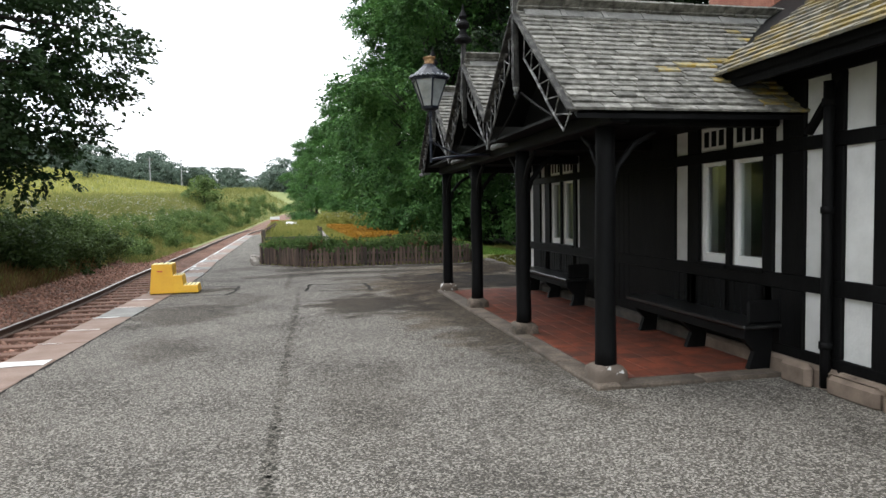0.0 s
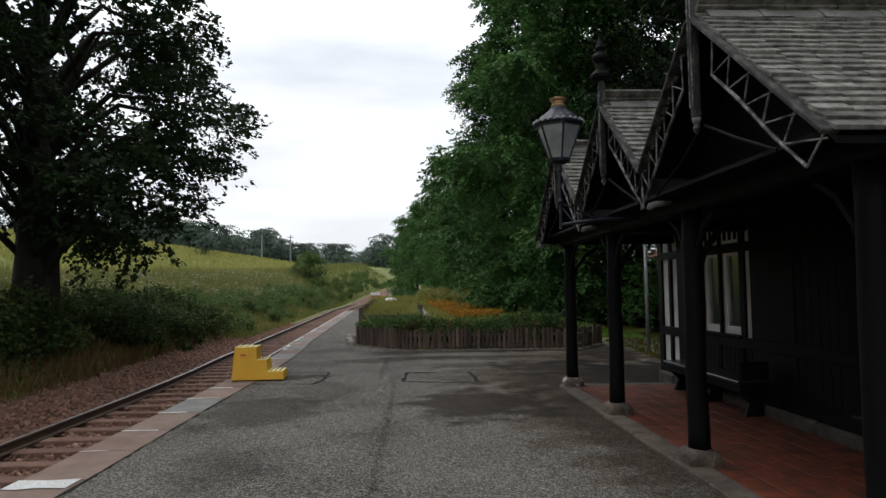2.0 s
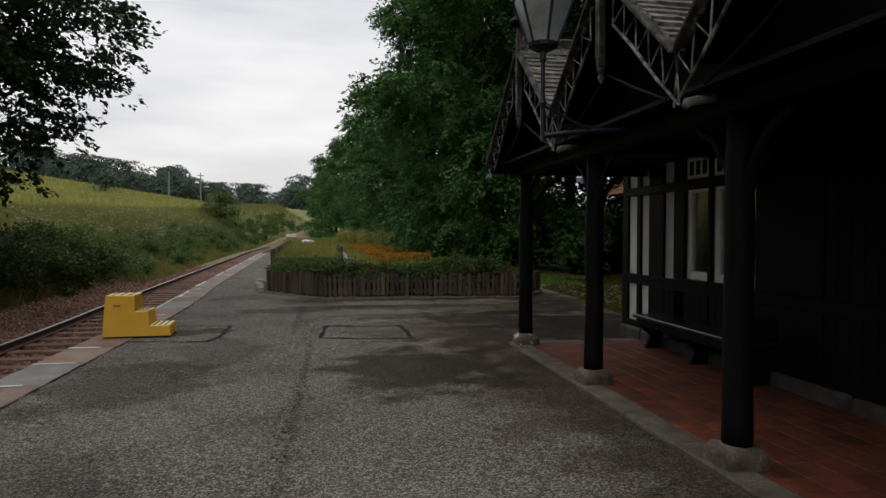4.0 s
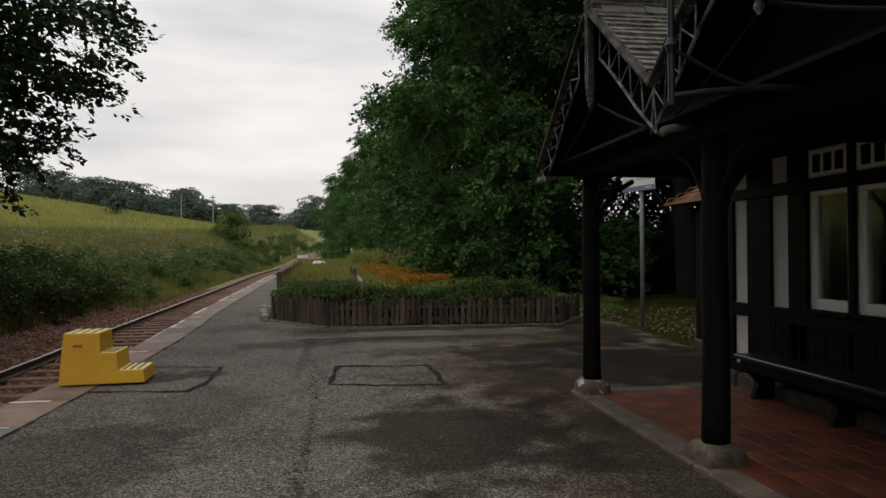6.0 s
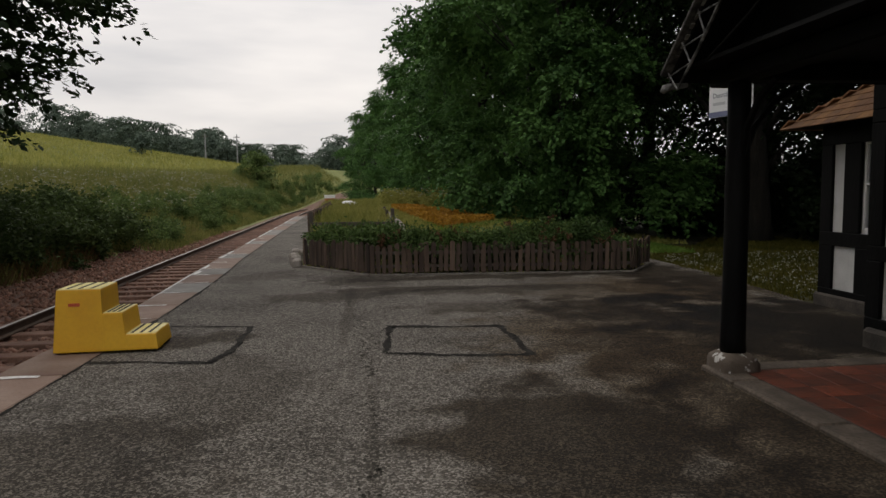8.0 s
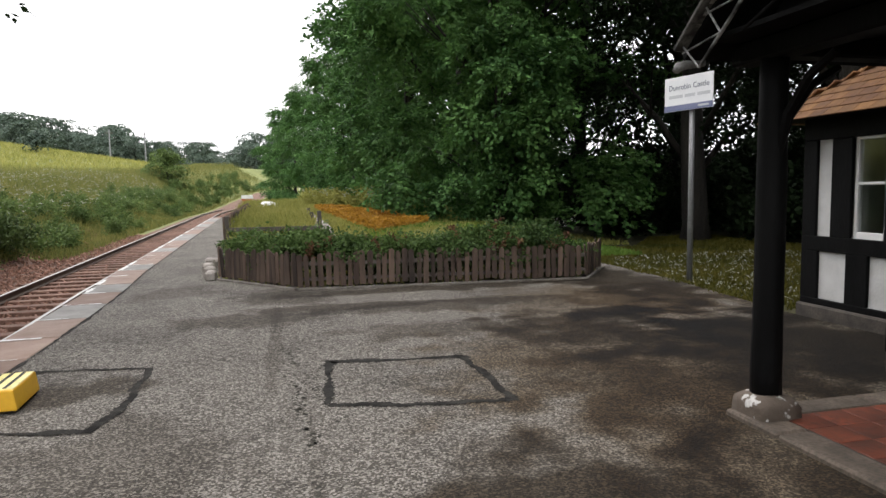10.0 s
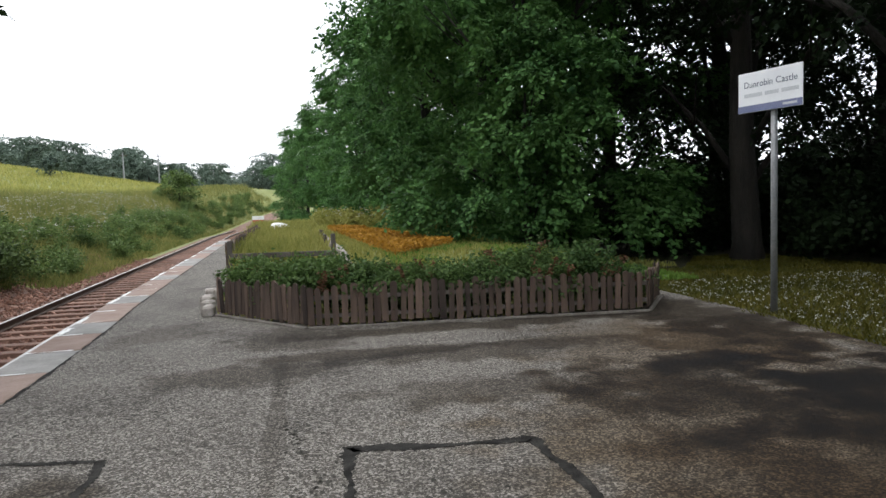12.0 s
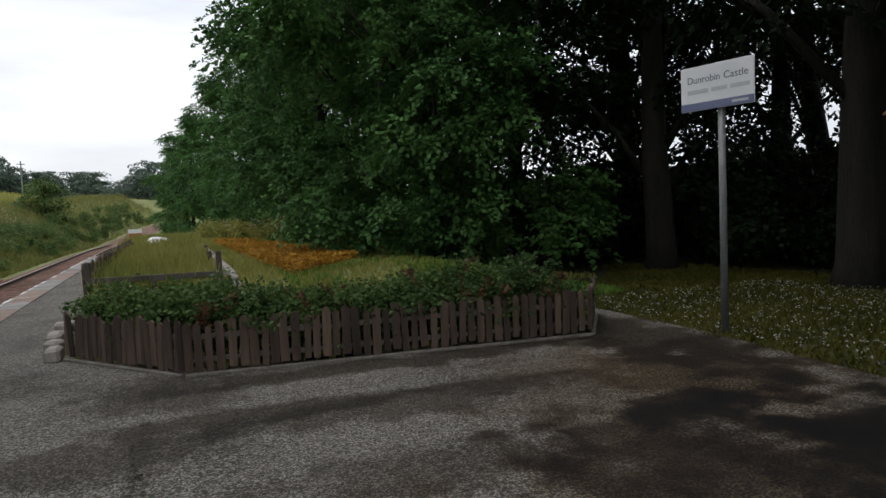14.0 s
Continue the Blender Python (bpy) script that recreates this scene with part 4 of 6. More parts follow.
    part("finial", Geo().spin([(0.06, 0), (0.115, 0.03), (0.12, 0.06), (0.06, 0.12), (0.045, 0.19), (0.095, 0.24), (0.095, 0.27), (0.04, 0.33), (0.06, 0.37), (0.02, 0.46), (0.008, 0.54)], 12,
                              (bx, cy, RIDGE_Z + 0.24)), BLACK, post)
    # crossing rustic sticks inside the gable
    for d in (-1, 1):
        g = Geo().tube([(bx + 0.05, cy + d * 0.02, RIDGE_Z - 0.86), (bx + 0.06, cy + d * 0.45, RIDGE_Z - 1.05), (bx + 0.05, cy + d * 0.95, 2.42)], [0.012, 0.013, 0.010], 6)
        part("rustic_stick", g, BLACK, gab)
    # boarded gable wall behind the lattice
    g = Geo().prism([(cy - 1.18, 2.46), (cy - 1.18, RIDGE_Z - 1.18 * PITCH - 0.1), (cy, RIDGE_Z - 0.11), (cy + 1.18, RIDGE_Z - 1.18 * PITCH - 0.1), (cy + 1.18, 2.46)], PILLAR_X + 0.02, PILLAR_X + 0.06, "x")
    part("gable_panel", g, BLACK, gab)


for i, cy in enumerate(GABLE_Y):
    build_gable(i, cy)


# ---- trees ----
def grow_crown(rng, lobes, leaves_per_lobe, size, twigs=26, droop=0.3, hang=0.0, clumps=11, layered=True):
    """Leaves in flat drooping fans, the fans heaped into clumps over the shells of overlapping lobes."""
    out = []
    for (cx, cy, cz, rx, ry, rz) in lobes:
        n_spray = max(clumps, leaves_per_lobe // twigs)
        d = rng.normal(size=(clumps, 3))
        d[:, 2] = d[:, 2] * 0.8 + 0.15
        d /= np.linalg.norm(d, axis=1)[:, None]
        r = np.array([rx, ry, rz])
        heart = np.array([cx, cy, cz]) + d * r * rng.uniform(0.5, 1.0, size=(clumps, 1))
        which = rng.integers(0, clumps, n_spray)
        e = rng.normal(size=(n_spray, 3))
        e /= np.linalg.norm(e, axis=1)[:, None]
        base = heart[which] + e * r * np.array([0.36, 0.36, 0.30]) * rng.uniform(0.15, 1.0, size=(n_spray, 1)) ** 0.5
        if not layered:
            axis = d[which] * 0.7 + rng.normal(size=(n_spray, 3)) * 0.5
            axis[:, 2] -= droop + hang
            axis /= np.linalg.norm(axis, axis=1)[:, None]
            t = rng.uniform(-0.5, 0.5, size=(n_spray, twigs, 1)) * size * 6.0
            jit = rng.normal(size=(n_spray, twigs, 3)) * size * 0.9
            out.append(leaf_quads((base[:, None, :] + axis[:, None, :] * t + jit).reshape(-1, 3), size, rng))
            continue
        axis = d[which] + e * 0.8
        axis[:, 2] = axis[:, 2] * 0.3 - droop - hang + rng.normal(size=n_spray) * 0.18
        axis /= np.linalg.norm(axis, axis=1)[:, None]
        side = np.cross(axis, np.array([0, 0, 1.0])) + rng.normal(size=(n_spray, 3)) * 0.25
        side /= np.linalg.norm(side, axis=1)[:, None]
        along = rng.uniform(0, 1, size=(n_spray, twigs, 1))
        across = rng.uniform(-1, 1, size=(n_spray, twigs, 1)) * (1.05 - along * 0.8)
        reach = size * rng.uniform(3.4, 6.4, size=(n_spray, 1, 1))
        sag = np.concatenate([np.zeros_like(along), np.zeros_like(along), -0.35 * along ** 2], axis=2) * reach
        pts = base[:, None, :] + axis[:, None, :] * along * reach + side[:, None, :] * across * reach * 0.45 + sag
        pts = (pts + rng.normal(size=pts.shape) * size * 0.25).reshape(-1, 3)
        dirs = (axis[:, None, :] * 0.7 + side[:, None, :] * np.sign(across) * 0.6).reshape(-1, 3) + rng.normal(size=(n_spray * twigs, 3)) * 0.45
        dirs[:, 2] -= 0.2
        dirs /= np.linalg.norm(dirs, axis=1)[:, None]
        sides = np.cross(dirs, np.cross(side, axis)[:, None, :].repeat(twigs, 1).reshape(-1, 3) + rng.normal(size=(n_spray * twigs, 3)) * 0.4)
        sides /= np.linalg.norm(sides, axis=1)[:, None] + 1e-6
        ln = size * rng.uniform(0.65, 1.35, size=(len(pts), 1))
        out.append(np.stack([pts - dirs * ln * 0.5, pts + sides * ln * 0.33, pts + dirs * ln * 0.5, pts - sides * ln * 0.33], axis=1))
    return np.concatenate(out)


def build_tree(at, height, spread, seed, mat=None, leaves=26000, size=0.16, trunk_r=0.28, crown_low=0.2, bare=False, label="", lean=(0, 0), group="", levels=None, droop=0.3):
    rng = np.random.default_rng(seed)
    rr = random.Random(seed)
    t = thing("tree", label or "tall leafy broadleaf tree at the wood's edge", "tree", at, group=group)
    g = Geo()
    top = Vector((lean[0], lean[1], height * 0.86))
    pts = [Vector((0, 0, -0.3)), Vector((0, 0, 0.4))] + [top * f + Vector((rr.uniform(-.25, .25), rr.uniform(-.25, .25), 0)) for f in (0.2, 0.4, 0.6, 0.8, 1.0)]
    rad = [trunk_r * 1.5, trunk_r * 1.1] + [trunk_r * q for q in (0.9, 0.72, 0.52, 0.3, 0.08)]
    g.tube(pts, rad, 9)
    lobes = []
    n = 11
    for k in range(n):
        f = crown_low + (0.98 - crown_low) * (k + 0.5) / n
        a = k * 2.4 + rr.uniform(-0.4, 0.4)
        prof = math.sin(math.pi * min(1, (0.18 + 0.80 * (f - crown_low) / (1 - crown_low)))) ** 0.7
        reach = spread * prof * rr.uniform(0.55, 0.8)
        c = Vector((math.cos(a) * reach + lean[0] * f, math.sin(a) * reach + lean[1] * f, height * f))
        s = top * max(0.12, f - 0.16)
        g.tube([s, s.lerp(c, 0.5) + Vector((0, 0, 0.25)), c], [trunk_r * 0.34 * (1.1 - f * 0.6), trunk_r * 0.2, trunk_r * 0.05], 6)
        for _ in range(3):
            e = c + Vector((rr.uniform(-1, 1), rr.uniform(-1, 1), rr.uniform(-0.6, 0.8))) * spread * 0.35
            g.tube([s.lerp(c, 0.6), e], [trunk_r * 0.10, trunk_r * 0.02], 5)
        w = spread * rr.uniform(0.40, 0.56)
        lobes.append((c.x, c.y, c.z, w, w, height * rr.uniform(0.085, 0.13)))
    if levels:
        # a broad crown: rings of lobes at given heights and reaches
        lobes = []
        for z, reach in levels:
            m = max(3, round(reach * 1.7))
            for k in range(m):
                a = 6.283 * k / m + z + rr.uniform(-0.25, 0.25)
                q = reach * rr.uniform(0.86, 1.06)
                w = rr.uniform(1.5, 2.0)
                lobes.append((math.cos(a) * q, math.sin(a) * q, z + rr.uniform(-0.4, 0.4), w, w, rr.uniform(0.8, 1.2)))
                s = top * min(0.9, max(0.1, (z - 0.8) / height))
                g.tube([s, Vector((math.cos(a) * q * 0.5, math.sin(a) * q * 0.5, z + 0.2)), Vector((math.cos(a) * q, math.sin(a) * q, z))], [trunk_r * 0.22, trunk_r * 0.12, trunk_r * 0.04], 6)
    lobes.append((lean[0], lean[1], height * 0.93, spread * 0.4, spread * 0.4, height * 0.09))
    part("trunk", g, BARK, t, smooth=True)
    q = grow_crown(rng, lobes, leaves // len(lobes), size, droop=droop, clumps=9)
    part("crown", quads_mesh("crown", q, mat or LEAF_WOOD), None, t)
    return t


def bushes(name, label, category, spots, mat, seed, size, per, height, kind="stuff"):
    """Low growth: leafy sprays heaped over the spots (x, y, z, radius)."""
    rng = np.random.default_rng(seed)
    lobes = [(x, y, z + height * 0.45, r, r, height * 0.55) for x, y, z, r in spots]
    q = grow_crown(rng, lobes, per, size, twigs=14, droop=-0.2, clumps=6, layered=False)
    return tagged(new(name, quads_mesh(name, q, mat)), label, category, kind=kind)


WOOD = "trees along the wood's edge"
rt = random.Random(77)
# the wood's edge, from the lawn away beside the line
edge_trees = [((6.8, 28.4), 15, 3.7), ((6.8, 33.5), 16, 4.6), ((12.0, 33.5), 17, 4.6), ((5.9, 39.5), 14, 4.5), ((11.0, 41.0), 17, 4.6), ((5.4, 46.5), 12, 4.3),
              ((10.0, 50.0), 16, 4.6), ((4.8, 54.0), 11.5, 4.2), ((4.0, 62.0), 11.5, 4.4), ((2.8, 72.0), 11.2, 4.6), ((1.4, 85.0), 11.5, 5.0), ((0.0, 100.0), 11.5, 5.4),
              ((8.0, 62.0), 13, 5.0), ((7.5, 80.0), 13, 5.5), ((13.0, 118.0), 11, 5)]
protos = [build_tree((*edge_trees[k][0], 0), edge_trees[k][1], edge_trees[k][2], 100 + k, LEAF_WOOD, leaves=78000, size=0.155, crown_low=0.06, group=WOOD) for k in range(3)]
for k, ((x, y), h, s) in enumerate(edge_trees[3:]):
    src = protos[k % 3]
    ob = copy_thing(src, pose(x, y, float(ground_z(x, y)), 0, 0, rt.uniform(0, 360)))
    sc = h / edge_trees[k % 3][1]
    ob.scale = (sc * 1.05, sc * 1.05, sc)
# the wood behind the lawn, its shade put into the leaf colour: tall trunks with thin crowns
dark = [build_tree((11.6, 25.6, 0), 17, 4.4, 201, LEAF_DEEP_SHADE, leaves=30000, size=0.17, trunk_r=0.34, crown_low=0.16, label="dark tall tree behind the lawn", group="trees behind the lawn"),
        build_tree((11.8, 20.5, 0), 18, 5.2, 202, LEAF_DEEP_SHADE, leaves=34000, size=0.17, trunk_r=0.40, crown_low=0.26, lean=(-0.8, -0.6), label="dark tall tree overhanging the lawn", group="trees behind the lawn")]
# Copies behind the house stand mostly unseen, added to block sky light.
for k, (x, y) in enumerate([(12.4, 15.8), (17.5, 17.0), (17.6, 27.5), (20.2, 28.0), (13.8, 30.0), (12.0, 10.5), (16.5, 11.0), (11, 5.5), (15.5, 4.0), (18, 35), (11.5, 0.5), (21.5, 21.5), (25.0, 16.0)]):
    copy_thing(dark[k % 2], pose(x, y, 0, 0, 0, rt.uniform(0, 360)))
build_tree((6.2, 26.9, 0), 6.5, 1.7, 210, LEAF_WOOD, leaves=17000, size=0.13, trunk_r=0.09, crown_low=0.10, label="young beech hanging over the edge of the garden lawn", droop=0.5)
# shrubs under the wood's edge
sp = [(7.3 - 0.11 * (y - 26) + rt.uniform(-0.8, 0.8), y, 0, rt.uniform(1.0, 1.6)) for y in range(27, 70, 2)]
bushes("undergrowth", "shady leafy undergrowth at the foot of the wood", "undergrowth", sp, LEAF_WOOD, 31, 0.15, 1500, 2.2)
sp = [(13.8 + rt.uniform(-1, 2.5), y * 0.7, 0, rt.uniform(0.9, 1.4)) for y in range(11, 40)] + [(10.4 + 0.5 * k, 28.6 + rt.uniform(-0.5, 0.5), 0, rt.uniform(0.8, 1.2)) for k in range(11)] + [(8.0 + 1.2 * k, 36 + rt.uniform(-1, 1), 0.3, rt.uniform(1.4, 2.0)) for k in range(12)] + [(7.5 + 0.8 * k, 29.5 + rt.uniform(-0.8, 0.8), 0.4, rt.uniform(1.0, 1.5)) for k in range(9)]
bushes("dark_undergrowth", "dark undergrowth among the trunks behind the lawn", "undergrowth", sp, LEAF_DEEP_SHADE, 32, 0.16, 1100, 1.7)
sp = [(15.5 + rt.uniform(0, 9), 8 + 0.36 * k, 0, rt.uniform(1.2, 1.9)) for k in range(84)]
bushes("wood_thicket", "dense dark thicket deep in the wood", "undergrowth", sp, LEAF_DEEP_SHADE, 33, 0.22, 1100, 2.9)
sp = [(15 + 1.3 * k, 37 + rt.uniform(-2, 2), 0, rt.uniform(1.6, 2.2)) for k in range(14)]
bushes("far_thicket", "dark thicket at the back of the wood", "undergrowth", sp, LEAF_DEEP_SHADE, 34, 0.24, 1200, 4.2)

# the big sycamore on the bank across the line
sy = (-9.7, 21.0)
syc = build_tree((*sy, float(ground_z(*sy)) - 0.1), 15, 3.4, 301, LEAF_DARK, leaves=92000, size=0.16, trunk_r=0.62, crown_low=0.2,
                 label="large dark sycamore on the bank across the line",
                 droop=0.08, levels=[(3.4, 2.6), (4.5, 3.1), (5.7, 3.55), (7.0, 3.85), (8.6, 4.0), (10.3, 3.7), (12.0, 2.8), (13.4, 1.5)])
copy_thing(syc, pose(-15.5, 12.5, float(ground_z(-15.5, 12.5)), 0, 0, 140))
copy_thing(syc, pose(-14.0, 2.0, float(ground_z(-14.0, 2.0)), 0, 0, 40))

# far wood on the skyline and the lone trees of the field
far = build_tree((-60, 190, 9), 11, 5.5, 401, LEAF_HAZE, leaves=4200, size=0.62, trunk_r=0.3, crown_low=0.08, label="far tree of the wood on the skyline", group="far skyline trees")
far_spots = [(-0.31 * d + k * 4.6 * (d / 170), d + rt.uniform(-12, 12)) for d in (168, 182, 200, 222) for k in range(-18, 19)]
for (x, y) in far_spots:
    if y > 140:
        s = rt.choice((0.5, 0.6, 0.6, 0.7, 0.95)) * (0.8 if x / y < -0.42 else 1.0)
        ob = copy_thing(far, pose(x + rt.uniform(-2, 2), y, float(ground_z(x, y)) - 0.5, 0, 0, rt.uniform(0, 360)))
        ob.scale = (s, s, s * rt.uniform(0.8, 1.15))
fir = build_tree((-70, 196, float(ground_z(-70, 196)) - 0.5), 6.5, 1.3, 403, LEAF_HAZE, leaves=1500, size=0.45, trunk_r=0.15, crown_low=0.05, label="far pointed conifer on the skyline", group="far skyline conifers",
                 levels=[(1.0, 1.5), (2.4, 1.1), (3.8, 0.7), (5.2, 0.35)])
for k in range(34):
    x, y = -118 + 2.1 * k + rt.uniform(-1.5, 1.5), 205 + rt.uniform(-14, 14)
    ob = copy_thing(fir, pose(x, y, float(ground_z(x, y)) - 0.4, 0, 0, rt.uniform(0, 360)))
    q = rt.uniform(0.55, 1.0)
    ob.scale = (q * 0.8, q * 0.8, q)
shrub = build_tree((-14.3, 98, float(ground_z(-14.3, 98)) - 0.2), 4.2, 2.4, 402, LEAF_BRAMBLE, leaves=9000, size=0.22, trunk_r=0.1, crown_low=0.05, label="round green bush on the bank")

# ---- bank growth across the line ----
def bank_growth():
    rng = np.random.default_rng(51)
    n = 190000
    y = rng.uniform(4, 140, n)
    u = -np.where(y < 34, rng.uniform(4.9, 16, n), rng.uniform(3.6, 16, n))
    x = edge_x(y) + u
    keep = rng.uniform(size=n) < np.clip(1.25 - y / 120, 0.3, 1)
    x, y, u = x[keep], y[keep], u[keep]
    z = ground_z(x, y)
    hgt = np.clip(0.35 + 0.10 * (-u - 5), 0.3, 0.8)
    q = blade_quads(np.stack([x, y, z], 1), hgt, rng, width=0.018, lean=0.4)
    tagged(new("bank_grass", quads_mesh("bank_grass", q, BLADE_BANK)), "long unkempt grass on the bank", "grass", kind="stuff")
    n = 16000
    y = rng.uniform(4, 30, n)
    x = edge_x(y) - rng.uniform(4.8, 8.5, n)
    q = blade_quads(np.stack([x, y, ground_z(x, y)], 1), np.full(n, 0.45), rng, width=0.016, lean=0.5)
    tagged(new("dry_grass", quads_mesh("dry_grass", q, BLADE_DRY)), "dry brown grass and dead stems by the track", "grass", kind="stuff")
    n = 60000
    y = rng.uniform(20, 160, n)
    x = edge_x(y) - rng.uniform(14, 70, n)
    q = blade_quads(np.stack([x, y, ground_z(x, y)], 1), np.full(n, 0.5), rng, width=0.05, lean=0.4)
    tagged(new("field_grass", quads_mesh("field_grass", q, BLADE)), "tall yellowing hay field", "grass", kind="stuff")
    n = 2600
    y = rng.uniform(8, 90, n)
    x = edge_x(y) - rng.uniform(6.5, 14, n)
    c = np.stack([x, y, ground_z(x, y) + rng.uniform(0.5, 0.9, n)], 1)
    c = (c[:, None, :] + rng.normal(size=(n, 7, 3)) * np.array([0.045, 0.045, 0.012])).reshape(-1, 3)
    tagged(new("cow_parsley", quads_mesh("cow_parsley", leaf_quads(c, 0.05, rng, 0, 0.9), FLOWER)), "white flower heads of cow parsley", "wildflowers", kind="stuff")
    sp = []
    for k in range(200):
        yy = 7 + 0.62 * k + rt.uniform(-0.6, 0.6)
        uu = rt.uniform(-10.0, -5.9) if yy < 32 else rt.uniform(-8.6, -4.2)
        xx = float(edge_x(yy)) + uu
        sp.append((xx, yy, float(ground_z(xx, yy)) - 0.1, rt.uniform(0.4, 0.85)))
    bushes("brambles", "tangled brambles and nettles on the bank", "brambles", sp, LEAF_BRAMBLE, 52, 0.11, 1000, 1.15)


bank_growth()

# ---- garden behind the picket fence ----
FENCE = [(-0.86, 21.38), (0.48, 19.66), (5.18, 19.24), (6.12, 20.52)]


def build_picket_fence():
    f = thing("picket_fence", "low weathered brown picket fence round the flower garden", "fence")
    rf = random.Random(9)
    me = []
    for k in range(4):
        w, h = 0.068 + 0.008 * k, 0.53 + 0.02 * k
        me.append(Geo().prism([(-w / 2, 0.05), (w / 2, 0.05), (w / 2, h - 0.03), (w * 0.12, h), (-w * 0.3, h - 0.01), (-w / 2, h - 0.03)], -0.011, 0.011, "y").mesh("picket", PICKET))
    for (x0, y0), (x1, y1) in zip(FENCE[:-1], FENCE[1:]):
        L = math.hypot(x1 - x0, y1 - y0)
        a = math.degrees(math.atan2(y1 - y0, x1 - x0))
        s = 0.05
        while s < L - 0.03:
            ob = new("picket", rf.choice(me))
            ob.parent = f
            ob.matrix_basis = pose(x0 + (x1 - x0) * s / L, y0 + (y1 - y0) * s / L, rf.uniform(-0.02, 0.025), rf.uniform(-3, 3), rf.uniform(-2, 2), a)
            s += (0.092 if x0 < 0 else 0.112) + rf.uniform(-0.012, 0.012)
        n = Vector((-(y1 - y0), x1 - x0, 0)).normalized() * 0.03
        for z in (0.16, 0.40):
            part("rail", Geo().beam(Vector((x0, y0, z)) + n, Vector((x1, y1, z)) + n, 0.035, 0.06), OLDWOOD, f)
        g = Geo().beam(Vector((x0, y0, 0.012)) - n, Vector((x1, y1, 0.012)) - n, 0.055, 0.04, 0.010)
        part("kerb", g, KERB_DARK, f, "grey weathered kerb edging")


build_picket_fence()


def inside_garden(x, y):
    return (y > 19.75 - 0.106 * (x - 0.47)) & (y > 19.8 - 1.2 * (x - 0.47)) & (y > 19.3 + 1.32 * (x - 5.17)) & (x > -0.9 - 0.045 * np.maximum(0, y - 24))


def garden_z(x, y):
    """The garden's soil: it rises behind the hedge and falls to the wood."""
    s = np.clip((y - 21.6) / 3.2, 0, 1)
    e = np.clip((8.2 - x) / 3.0, 0, 1)
    return 0.012 + (0.52 * s * s * (3 - 2 * s) + 0.012 * np.clip(y - 24.8, 0, 22)) * e * e * (3 - 2 * e)


def build_garden_soil():
    g = Geo()
    ys, n = [21.2 + 0.5 * k for k in range(52)], 20
    for y in ys:
        x0 = -0.86 - 0.012 * max(0.0, y - 24)
        for k in range(n + 1):
            x = x0 + (min(8.3, 5.0 + (y - 19.3) / 1.32) - x0) * k / n
            g.v.append((x, y, float(garden_z(x, y)) + (0.0 if 0 < k < n else -0.25)))
    g.f = [(j * (n + 1) + k, j * (n + 1) + k + 1, (j + 1) * (n + 1) + k + 1, (j + 1) * (n + 1) + k) for j in range(len(ys) - 1) for k in range(n)]
    tagged(new("ground_garden", g.mesh("ground_garden", GRASS_GROUND)), "raised grassy soil of the garden", "ground", kind="structure")


build_garden_soil()


